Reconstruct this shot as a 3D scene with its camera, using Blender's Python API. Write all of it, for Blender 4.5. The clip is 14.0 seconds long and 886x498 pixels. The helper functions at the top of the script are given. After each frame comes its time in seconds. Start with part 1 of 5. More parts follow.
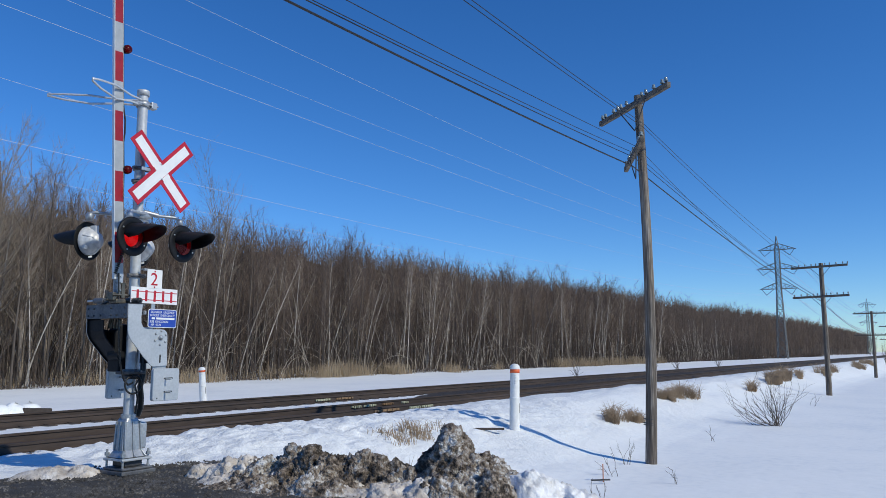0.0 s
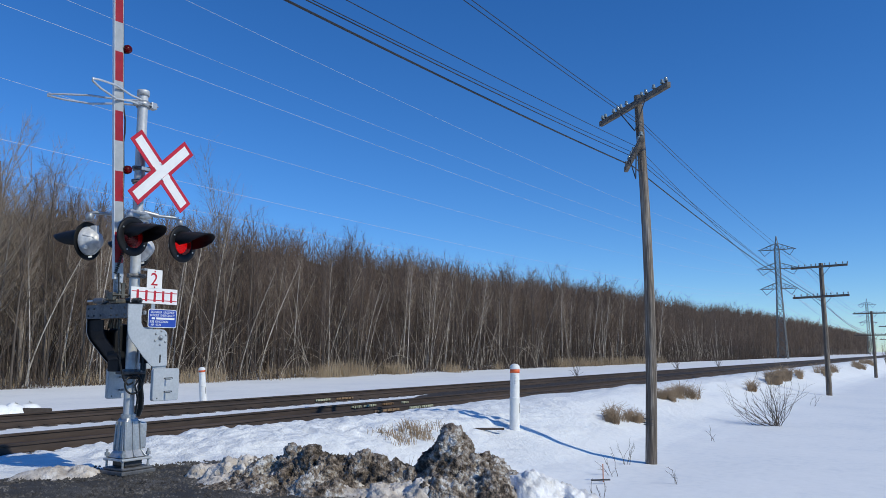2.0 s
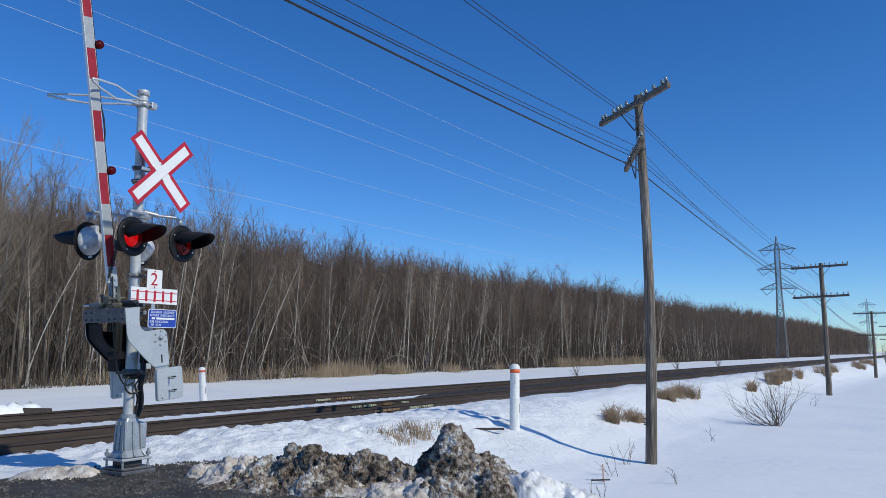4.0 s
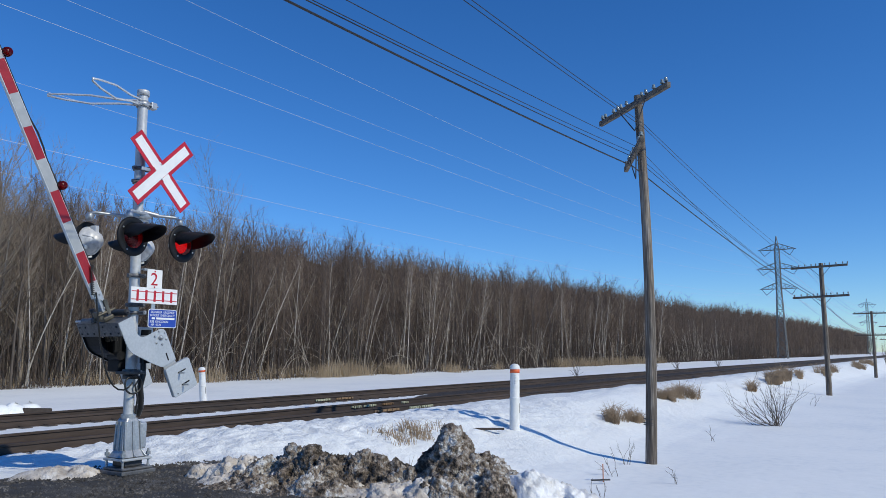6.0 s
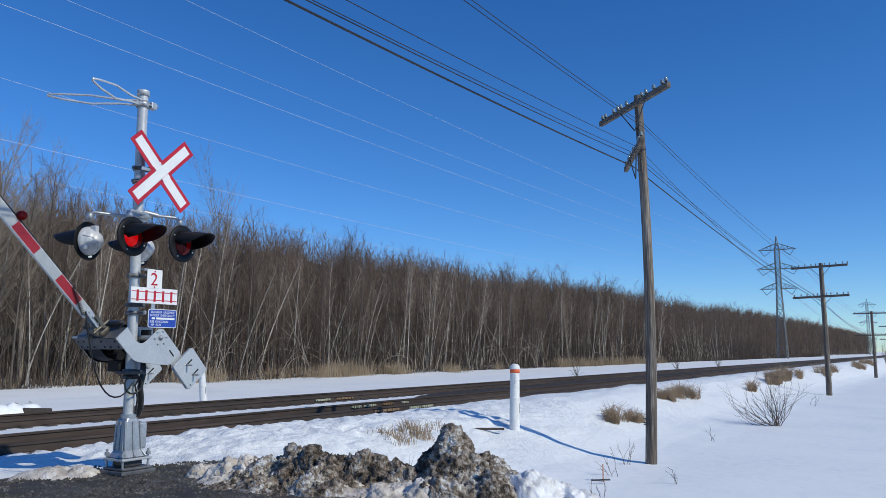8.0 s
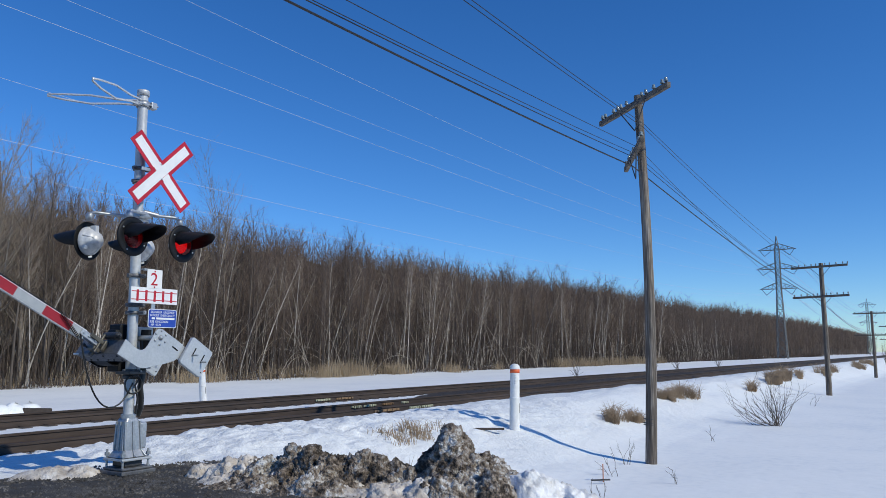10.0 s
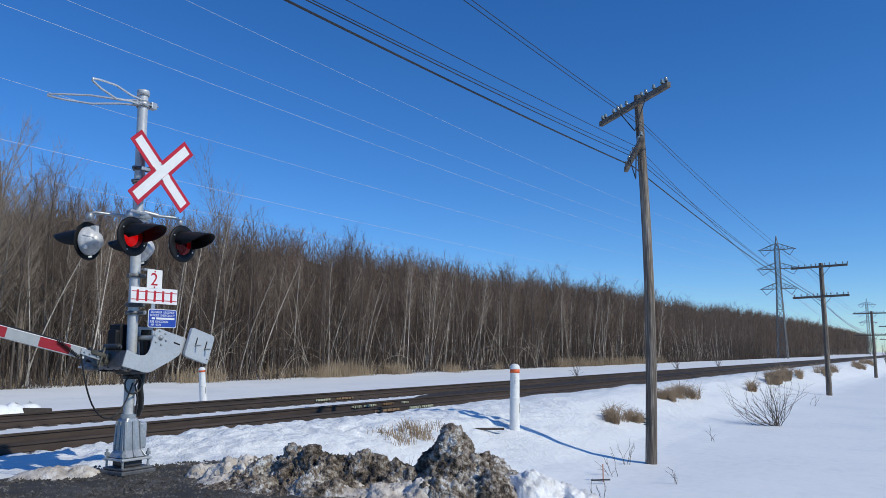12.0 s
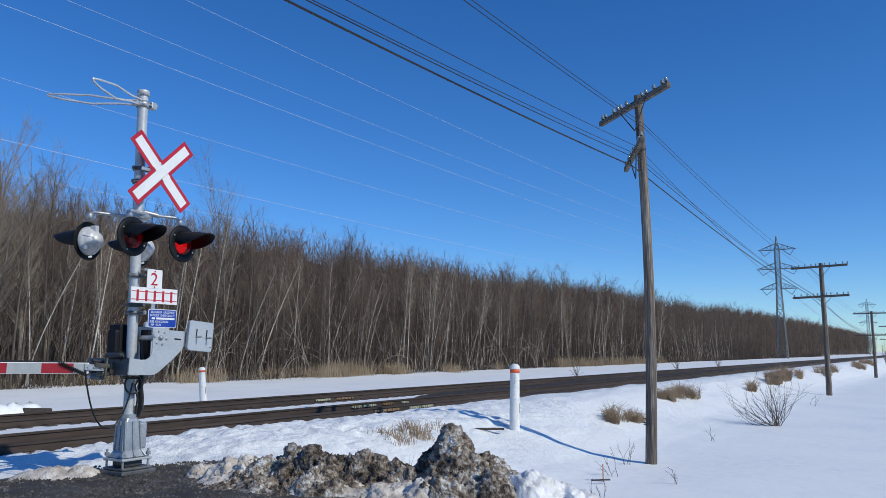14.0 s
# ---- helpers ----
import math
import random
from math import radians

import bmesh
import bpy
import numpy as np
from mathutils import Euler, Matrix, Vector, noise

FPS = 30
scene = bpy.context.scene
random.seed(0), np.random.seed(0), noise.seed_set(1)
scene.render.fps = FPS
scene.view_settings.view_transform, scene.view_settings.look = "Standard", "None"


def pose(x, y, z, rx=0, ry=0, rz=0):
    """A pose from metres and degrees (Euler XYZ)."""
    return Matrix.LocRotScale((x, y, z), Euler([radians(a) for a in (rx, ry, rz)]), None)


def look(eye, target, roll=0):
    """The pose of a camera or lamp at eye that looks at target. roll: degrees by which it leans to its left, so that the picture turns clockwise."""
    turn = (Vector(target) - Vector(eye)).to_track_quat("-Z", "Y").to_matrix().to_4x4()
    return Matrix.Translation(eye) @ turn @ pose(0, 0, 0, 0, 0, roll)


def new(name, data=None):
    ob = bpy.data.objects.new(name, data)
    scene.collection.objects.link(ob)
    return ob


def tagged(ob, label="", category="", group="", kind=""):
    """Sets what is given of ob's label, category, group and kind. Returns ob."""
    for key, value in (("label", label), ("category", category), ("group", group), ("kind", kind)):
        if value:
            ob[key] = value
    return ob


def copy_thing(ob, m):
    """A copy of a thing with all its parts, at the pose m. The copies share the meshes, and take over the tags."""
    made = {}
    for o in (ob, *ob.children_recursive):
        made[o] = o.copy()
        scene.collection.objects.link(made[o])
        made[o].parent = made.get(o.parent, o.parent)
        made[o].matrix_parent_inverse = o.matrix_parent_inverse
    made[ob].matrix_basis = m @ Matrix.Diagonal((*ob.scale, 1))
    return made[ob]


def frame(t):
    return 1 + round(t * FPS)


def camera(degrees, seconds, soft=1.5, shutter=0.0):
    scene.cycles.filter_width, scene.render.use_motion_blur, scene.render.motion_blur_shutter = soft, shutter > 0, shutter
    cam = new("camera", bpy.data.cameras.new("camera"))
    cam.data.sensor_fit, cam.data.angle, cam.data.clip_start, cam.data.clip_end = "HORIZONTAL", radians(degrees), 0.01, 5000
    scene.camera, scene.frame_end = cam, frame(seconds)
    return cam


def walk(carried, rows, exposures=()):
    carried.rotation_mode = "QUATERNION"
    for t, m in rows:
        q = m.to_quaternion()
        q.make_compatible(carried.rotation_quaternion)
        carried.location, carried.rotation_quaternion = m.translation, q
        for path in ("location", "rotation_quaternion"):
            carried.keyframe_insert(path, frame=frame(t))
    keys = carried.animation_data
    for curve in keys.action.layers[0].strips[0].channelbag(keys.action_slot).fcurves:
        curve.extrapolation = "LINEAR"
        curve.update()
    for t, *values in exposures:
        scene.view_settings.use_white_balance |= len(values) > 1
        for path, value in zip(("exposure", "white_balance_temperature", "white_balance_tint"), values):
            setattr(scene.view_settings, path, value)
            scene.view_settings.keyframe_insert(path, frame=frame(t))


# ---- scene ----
# World: x runs along the railway, y across it towards the wood, z up; the rail tops lie at z = 0.
cam = camera(60.0, 14.0, soft=0.55)
EYE = Vector((0.0, 0.0, 1.45))
AIM = EYE + Vector((math.cos(radians(7.63)) * math.cos(radians(32.5)),
                    math.cos(radians(7.63)) * math.sin(radians(32.5)), math.sin(radians(7.63))))
walk(cam, [(0.0, look(EYE, AIM)), (14.0, look(EYE, AIM))], exposures=[(0.0, -0.55), (14.0, -0.55)])

# ---- daylight ----
SUN_UP = 38.0
world = bpy.data.worlds.new("sky")
scene.world = world
world.use_nodes = True
wn = world.node_tree.nodes
sky = wn.new("ShaderNodeTexSky")
sky.sky_type, sky.sun_disc = "NISHITA", False
sky.sun_elevation, sky.sun_rotation = radians(SUN_UP), radians(180)
sky.altitude, sky.air_density, sky.dust_density, sky.ozone_density = 1200, 1.0, 0.0, 3.5
wn["Background"].inputs["Strength"].default_value = 0.148
deep = wn.new("ShaderNodeHueSaturation")
deep.inputs["Saturation"].default_value = 1.25
tint = wn.new("ShaderNodeMix")
tint.data_type, tint.blend_type = "RGBA", "MULTIPLY"
tint.inputs[0].default_value, tint.inputs[7].default_value = 1.0, (0.8, 1.04, 1.33, 1)
world.node_tree.links.new(sky.outputs[0], deep.inputs["Color"])
world.node_tree.links.new(deep.outputs[0], tint.inputs[6])
world.node_tree.links.new(tint.outputs[2], wn["Background"].inputs["Color"])
sun = new("sun", bpy.data.lights.new("sun", "SUN"))
sun.data.energy, sun.data.angle, sun.data.color = 4.3, radians(0.53), (1.0, 0.945, 0.76)
sun.matrix_world = look((0, -50 * math.cos(radians(SUN_UP)), 50 * math.sin(radians(SUN_UP))), (-1.2, 0, 0))


# ---- materials ----
def material(name, tones, rough=0.7, metal=0.0, grain=20.0, stain=1.5, bump=0.2, bump_scale=None, spread=0.0,
             stretch=(1, 1, 1), depth=0.01, contrast=0.5):
    """tones: two or three base colours mixed by a coarse and a fine noise; spread: brightness change from object to object."""
    m = bpy.data.materials.new(name)
    m.use_nodes = True
    nt = m.node_tree
    n, ln = nt.nodes, nt.links
    b = n["Principled BSDF"]
    tc = n.new("ShaderNodeTexCoord")
    mp = n.new("ShaderNodeMapping")
    mp.inputs["Scale"].default_value = stretch
    ln.new(tc.outputs["Object"], mp.inputs["Vector"])
    fine, wide = n.new("ShaderNodeTexNoise"), n.new("ShaderNodeTexNoise")
    for t, s, d in ((fine, grain, 6), (wide, stain, 4)):
        t.inputs["Scale"].default_value, t.inputs["Detail"].default_value = s, d
        ln.new(mp.outputs[0], t.inputs["Vector"])
    mix = n.new("ShaderNodeMath")
    mix.operation = "MULTIPLY_ADD"
    mix.inputs[1].default_value = 0.5
    half = n.new("ShaderNodeMath")
    half.operation = "MULTIPLY"
    half.inputs[1].default_value = 0.5
    ln.new(wide.outputs["Fac"], half.inputs[0])
    ln.new(fine.outputs["Fac"], mix.inputs[0])
    ln.new(half.outputs[0], mix.inputs[2])
    ramp = n.new("ShaderNodeValToRGB")
    e = ramp.color_ramp.elements
    e[0].position, e[1].position = 0.5 - 0.3 * contrast, 0.5 + 0.3 * contrast
    e[0].color, e[1].color = (*tones[0], 1), (*tones[-1], 1)
    if len(tones) == 3:
        e.new(0.5).color = (*tones[1], 1)
    ln.new(mix.outputs[0], ramp.inputs[0])
    out = ramp.outputs[0]
    if spread:
        info = n.new("ShaderNodeObjectInfo")
        rng = n.new("ShaderNodeMapRange")
        rng.inputs["To Min"].default_value, rng.inputs["To Max"].default_value = 1 - spread, 1 + spread
        ln.new(info.outputs["Random"], rng.inputs["Value"])
        hsv = n.new("ShaderNodeHueSaturation")
        ln.new(rng.outputs[0], hsv.inputs["Value"])
        ln.new(out, hsv.inputs["Color"])
        out = hsv.outputs[0]
    ln.new(out, b.inputs["Base Color"])
    rr = n.new("ShaderNodeMapRange")
    rr.inputs["To Min"].default_value, rr.inputs["To Max"].default_value = max(0.05, rough - 0.12), min(1, rough + 0.12)
    ln.new(wide.outputs["Fac"], rr.inputs["Value"])
    ln.new(rr.outputs[0], b.inputs["Roughness"])
    b.inputs["Metallic"].default_value = metal
    if bump:
        bp = n.new("ShaderNodeBump")
        bp.inputs["Strength"].default_value, bp.inputs["Distance"].default_value = bump, depth
        src = fine
        if bump_scale:
            src = n.new("ShaderNodeTexNoise")
            src.inputs["Scale"].default_value, src.inputs["Detail"].default_value = bump_scale, 5
            ln.new(mp.outputs[0], src.inputs["Vector"])
        ln.new(src.outputs["Fac"], bp.inputs["Height"])
        ln.new(bp.outputs[0], b.inputs["Normal"])
    return m


SNOW = material("snow", [(0.775, 0.812, 0.838), (0.86, 0.885, 0.89), (0.89, 0.912, 0.915)], rough=0.6, grain=6, stain=0.4, bump=0.3, bump_scale=2.2, depth=0.05)
_n, _l = SNOW.node_tree.nodes, SNOW.node_tree.links
_tc, _xyz, _rg = _n.new("ShaderNodeTexCoord"), _n.new("ShaderNodeSeparateXYZ"), _n.new("ShaderNodeMapRange")
_no, _bp = _n.new("ShaderNodeTexNoise"), _n.new("ShaderNodeBump")
_no.inputs["Scale"].default_value, _no.inputs["Detail"].default_value, _no.inputs["Roughness"].default_value = 5.6, 6, 0.66
_rg.inputs["From Min"].default_value, _rg.inputs["From Max"].default_value = 5.6, 7.8
_rg.inputs["To Min"].default_value, _rg.inputs["To Max"].default_value = 0.06, 0.8
_bp.inputs["Distance"].default_value = 0.09
_l.new(_tc.outputs["Object"], _xyz.inputs[0])
_l.new(_tc.outputs["Object"], _no.inputs["Vector"])
_l.new(_xyz.outputs["Y"], _rg.inputs["Value"])
_rf, _mu = _n.new("ShaderNodeMapRange"), _n.new("ShaderNodeMath")
_rf.inputs["From Min"].default_value, _rf.inputs["From Max"].default_value = 12.5, 18.5
_rf.inputs["To Min"].default_value, _rf.inputs["To Max"].default_value = 1.0, 0.12
_mu.operation = "MULTIPLY"
_l.new(_xyz.outputs["Y"], _rf.inputs["Value"])
_l.new(_rg.outputs[0], _mu.inputs[0])
_l.new(_rf.outputs[0], _mu.inputs[1])
_l.new(_mu.outputs[0], _bp.inputs["Strength"])
_l.new(_no.outputs["Fac"], _bp.inputs["Height"])
_l.new(_n["Bump"].outputs[0], _bp.inputs["Normal"])
_l.new(_bp.outputs[0], _n["Principled BSDF"].inputs["Normal"])
DIRTY_SNOW = material("dirty_snow", [(0.045, 0.034, 0.025), (0.25, 0.2, 0.158), (0.76, 0.75, 0.74)], rough=0.9, grain=17, stain=2.6, bump=1.0, bump_scale=38, depth=0.05, contrast=0.52)
_e = DIRTY_SNOW.node_tree.nodes["Color Ramp"].color_ramp.elements
_e[0].position, _e[1].position, _e[2].position = 0.41, 0.49, 0.615
_e.new(0.545).color = (0.4, 0.365, 0.325, 1)
GRAVEL = material("gravel", [(0.014, 0.014, 0.0135), (0.05, 0.048, 0.046), (0.2, 0.19, 0.18)], rough=0.85, grain=45, stain=1.2, bump=0.9, bump_scale=60, depth=0.02, contrast=0.8)
BALLAST = material("ballast", [(0.02, 0.016, 0.013), (0.06, 0.047, 0.039)], rough=0.9, grain=25, stain=2, bump=1.0, bump_scale=22, depth=0.05)
RUST = material("rusty_rail_steel", [(0.026, 0.018, 0.014), (0.066, 0.046, 0.036)], rough=0.75, grain=14, stain=0.8, bump=0.15, stretch=(0.15, 1, 1))
RAIL_HEAD = material("rail_head", [(0.09, 0.08, 0.075), (0.16, 0.145, 0.135)], rough=0.45, metal=0.6, grain=10, stain=1, bump=0.05, stretch=(0.1, 1, 1))
TIE_WOOD = material("creosoted_tie", [(0.03, 0.024, 0.02), (0.08, 0.062, 0.05)], rough=0.9, grain=12, stain=2, stretch=(1, 0.2, 1), spread=0.2)
POLE_WOOD = material("weathered_pole_wood", [(0.022, 0.017, 0.013), (0.14, 0.115, 0.092), (0.42, 0.375, 0.32)], rough=0.9, grain=55, stain=9, bump=1.0, stretch=(1, 1, 0.04), depth=0.03, contrast=0.62)
ARM_WOOD = material("weathered_crossarm_wood", [(0.06, 0.05, 0.04), (0.2, 0.175, 0.145)], rough=0.85, grain=20, stain=3, bump=0.5, stretch=(1, 0.1, 1))
GALV = material("galvanised_steel", [(0.33, 0.35, 0.37), (0.5, 0.52, 0.54)], rough=0.42, metal=0.6, grain=30, stain=4, bump=0.06)
BRIGHT_STEEL = material("bright_galvanised_bar", [(0.55, 0.57, 0.59), (0.7, 0.72, 0.74)], rough=0.35, metal=0.4, grain=30, stain=4, bump=0.04)
MAST_STEEL = material("weathered_galvanised_mast", [(0.42, 0.44, 0.46), (0.6, 0.62, 0.64)], rough=0.45, metal=0.25, grain=20, stain=3, bump=0.05)
PALE_STEEL = material("grey_painted_steel", [(0.40, 0.43, 0.46), (0.5, 0.53, 0.56)], rough=0.45, metal=0.25, grain=40, stain=2.5, bump=0.04)
SILVER_PAINT = material("silver_paint", [(0.5, 0.51, 0.52), (0.66, 0.67, 0.68)], rough=0.42, metal=0.2, grain=25, stain=6, bump=0.05)
# grey darkened for the channel's sunless face; clamps, foundation and damper share it
CHANNEL_STEEL = material("shaded_channel_steel", [(0.09, 0.095, 0.105), (0.2, 0.205, 0.215)], rough=0.5, metal=0.4, grain=30, stain=6, bump=0.08)
DARK_STEEL = material("dark_steel", [(0.05, 0.052, 0.055), (0.1, 0.1, 0.105)], rough=0.5, metal=0.5, grain=30, stain=4, bump=0.1)
BLACK = material("matt_black_paint", [(0.008, 0.009, 0.011), (0.016, 0.017, 0.02)], rough=0.5, grain=30, stain=4, bump=0.05)
BLACK.node_tree.nodes["Principled BSDF"].inputs["Specular IOR Level"].default_value = 0.2
BLACK_RUBBER = material("black_rubber", [(0.009, 0.009, 0.009), (0.02, 0.02, 0.02)], rough=0.4, grain=40, stain=5, bump=0.05)
WHITE = material("white_sheeting", [(0.74, 0.75, 0.76), (0.82, 0.82, 0.82)], rough=0.4, grain=12, stain=3, bump=0.02)
RED = material("red_sheeting", [(0.42, 0.008, 0.022), (0.5, 0.012, 0.032)], rough=0.4, grain=12, stain=3, bump=0.02)
# red sheeting again, dimmed in colour for the slanting light on the arm
ARM_RED = material("dimmed_red_arm_sheeting", [(0.26, 0.005, 0.012), (0.34, 0.008, 0.018)], rough=0.4, grain=12, stain=3, bump=0.02)
SILVER_TAPE = material("silver_reflective_sheeting", [(0.32, 0.345, 0.365), (0.4, 0.42, 0.44)], rough=0.4, grain=12, stain=3, bump=0.02)
BLUE = material("blue_sheeting", [(0.012, 0.05, 0.34), (0.016, 0.065, 0.4)], rough=0.35, grain=12, stain=3, bump=0.02)
ORANGE = material("orange_band", [(0.62, 0.09, 0.02), (0.72, 0.13, 0.035)], rough=0.5, grain=12, stain=3, bump=0.02)
WHITE_PLASTIC = material("white_marker_plastic", [(0.66, 0.66, 0.64), (0.8, 0.8, 0.78)], rough=0.5, grain=14, stain=3, bump=0.05)
BRASS = material("greasy_brass", [(0.06, 0.055, 0.045), (0.2, 0.18, 0.14)], rough=0.4, metal=0.6, grain=20, stain=8, bump=0.1)
GLASS_GREEN = material("pale_glass_insulator", [(0.14, 0.18, 0.19), (0.34, 0.4, 0.41)], rough=0.12, grain=20, stain=4, bump=0)
BARK = material("grey_brown_bark", [(0.07, 0.056, 0.046), (0.17, 0.14, 0.117)], rough=0.9, grain=5, stain=0.6, bump=0.3, stretch=(1, 1, 0.2), spread=0.3)
TWIG = material("twig_bark", [(0.056, 0.04, 0.032), (0.185, 0.138, 0.11)], rough=0.9, grain=3, stain=0.3, bump=0, spread=0.25)
PALE_TWIG = material("pale_twig_bark", [(0.14, 0.112, 0.088), (0.34, 0.285, 0.23)], rough=0.9, grain=3, stain=0.3, bump=0, spread=0.2)
DARK_STEM = material("dark_stem_bark", [(0.028, 0.02, 0.016), (0.105, 0.078, 0.062)], rough=0.9, grain=3, stain=0.3, bump=0)
GREY_BARK = material("pale_grey_bark", [(0.13, 0.108, 0.09), (0.3, 0.26, 0.22)], rough=0.9, grain=4, stain=0.6, bump=0.3, stretch=(1, 1, 0.2))
BIRCH = material("pale_birch_bark", [(0.24, 0.21, 0.18), (0.58, 0.53, 0.47)], rough=0.85, grain=3, stain=0.8, bump=0.2, spread=0.2)
SAPLING = material("pale_grey_sapling_bark", [(0.2, 0.17, 0.14), (0.5, 0.44, 0.37)], rough=0.85, grain=3, stain=0.8, bump=0.1)
REED = material("dry_reed", [(0.23, 0.17, 0.105), (0.47, 0.37, 0.25)], rough=0.9, grain=1.2, stain=0.25, bump=0)
GRASS = material("dry_grass", [(0.21, 0.145, 0.09), (0.5, 0.375, 0.25)], rough=0.9, grain=3, stain=0.6, bump=0)
PYLON_STEEL = material("weathered_pylon_steel", [(0.1, 0.115, 0.125), (0.18, 0.2, 0.21)], rough=0.6, metal=0.3, grain=2, stain=0.2, bump=0)
WIRE_BLACK = material("black_cable_sheath", [(0.01, 0.01, 0.011), (0.022, 0.022, 0.022)], rough=0.5, grain=9, stain=1, bump=0)
WIRE_BRIGHT = material("bright_aluminium_wire", [(0.55, 0.56, 0.58), (0.66, 0.66, 0.67)], rough=0.5, grain=2, stain=0.3, bump=0)


# ---- mesh building ----
class Build:
    """Collects vertices and faces of one mesh."""

    def __init__(self):
        self.v, self.f, self.smooth = [], [], []

    def add(self, verts, faces, smooth=False):
        k = len(self.v)
        self.v.extend([tuple(p) for p in verts])
        self.f.extend([tuple(i + k for i in f) for f in faces])
        self.smooth.extend([smooth] * len(faces))
        return self

    def box(self, centre, size, m=None, bevel=0.0):
        """A box whose twelve edges are chamfered by bevel."""
        h = Vector(size) / 2
        b = min(bevel, min(h) * 0.8)
        vs, fs = [], []
        if b <= 0:
            vs = [Vector((sx * h.x, sy * h.y, sz * h.z)) for sz in (-1, 1) for sy in (-1, 1) for sx in (-1, 1)]
            fs = [(0, 2, 3, 1), (4, 5, 7, 6), (0, 1, 5, 4), (2, 6, 7, 3), (0, 4, 6, 2), (1, 3, 7, 5)]
        else:
            bm = bmesh.new()
            bmesh.ops.create_cube(bm, size=1)
            bmesh.ops.scale(bm, vec=Vector(size), verts=bm.verts)
            bmesh.ops.bevel(bm, geom=bm.edges[:], offset=b, segments=2, affect="EDGES", profile=0.6)
            bm.verts.index_update()
            vs = [p.co.copy() for p in bm.verts]
            fs = [tuple(q.index for q in f.verts) for f in bm.faces]
            bm.free()
        vs = [(m @ p if m else p) + Vector(centre) for p in vs]
        return self.add(vs, fs)

    def tube(self, path, radii, n=10, caps=True, smooth=True):
        """A round bar along a path, with a radius (or one for all) at each point."""
        path = [Vector(p) for p in path]
        if not hasattr(radii, "__len__"):
            radii = [radii] * len(path)
        ring, fs, side = [], [], None
        for i, p in enumerate(path):
            d = (path[min(i + 1, len(path) - 1)] - path[max(i - 1, 0)]).normalized()
            if side is None:
                side = d.cross(Vector((0, 0, 1)) if abs(d.z) < 0.9 else Vector((1, 0, 0))).normalized()
            side = (side - d * side.dot(d)).normalized()
            other = d.cross(side)
            ring += [p + (side * math.cos(a) + other * math.sin(a)) * radii[i] for a in (2 * math.pi * k / n for k in range(n))]
        for i in range(len(path) - 1):
            for k in range(n):
                fs.append((i * n + k, i * n + (k + 1) % n, (i + 1) * n + (k + 1) % n, (i + 1) * n + k))
        self.add(ring, fs, smooth)
        if caps:
            self.add(ring[:n], [tuple(range(n))[::-1]])
            self.add(ring[-n:], [tuple(range(n))])
        return self

    def lathe(self, profile, m=None, n=24, smooth=True):
        """profile: (radius, height) pairs turned about z."""
        vs, fs = [], []
        for r, z in profile:
            for k in range(n):
                a = 2 * math.pi * k / n
                p = Vector((r * math.cos(a), r * math.sin(a), z))
                vs.append(m @ p if m else p)
        for i in range(len(profile) - 1):
            for k in range(n):
                fs.append((i * n + k, i * n + (k + 1) % n, (i + 1) * n + (k + 1) % n, (i + 1) * n + k))
        self.add(vs, fs, smooth)
        return self

    def plate(self, outline, thick, m, bevel=0.0):
        """A flat outline (u, v) raised by thick along w; m carries u, v, w into place."""
        n = len(outline)
        area = sum(outline[i][0] * outline[(i + 1) % n][1] - outline[(i + 1) % n][0] * outline[i][1] for i in range(n))
        pts = outline if area > 0 else outline[::-1]
        if bevel <= 0:
            vs = [m @ Vector((u, v, 0)) for u, v in pts] + [m @ Vector((u, v, thick)) for u, v in pts]
            fs = [tuple(range(n))[::-1], tuple(range(n, 2 * n))] + [(i, (i + 1) % n, n + (i + 1) % n, n + i) for i in range(n)]
            return self.add(vs, fs)
        cu, cv = sum(p[0] for p in pts) / n, sum(p[1] for p in pts) / n
        inner = []
        for i in range(n):
            a, b, c = Vector(pts[i - 1]), Vector(pts[i]), Vector(pts[(i + 1) % n])
            e1, e2 = (b - a).normalized(), (c - b).normalized()
            nn = Vector((-e1.y - e2.y, e1.x + e2.x))
            nn = nn.normalized() if nn.length > 1e-6 else Vector((-e1.y, e1.x))
            inner.append(b + nn * bevel)
        layers = [(inner, 0), (pts, bevel), (pts, thick - bevel), (inner, thick)]
        vs = [m @ Vector((p[0], p[1], w)) for o, w in layers for p in o]
        fs = [tuple(range(n))[::-1], tuple(range(3 * n, 4 * n))]
        fs += [(k * n + i, k * n + (i + 1) % n, (k + 1) * n + (i + 1) % n, (k + 1) * n + i) for k in range(3) for i in range(n)]
        return self.add(vs, fs)

    def mesh(self, name, mat):
        me = bpy.data.meshes.new(name)
        me.from_pydata(self.v, [], self.f)
        me.polygons.foreach_set("use_smooth", self.smooth)
        me.materials.append(mat)
        return me


def part(name, build, mat, parent=None, label="", at=None):
    """Links a Build as one mesh object under its thing."""
    ob = new(name, build.mesh(name, mat))
    if parent:
        ob.parent = parent
    if at is not None:
        ob.matrix_basis = at
    return tagged(ob, label)


def thing(name, label, category, at=None, group="", kind=""):
    ob = new(name)
    ob.empty_display_size = 0.1
    if at is not None:
        ob.matrix_basis = at
    return tagged(ob, label, category, group, kind)


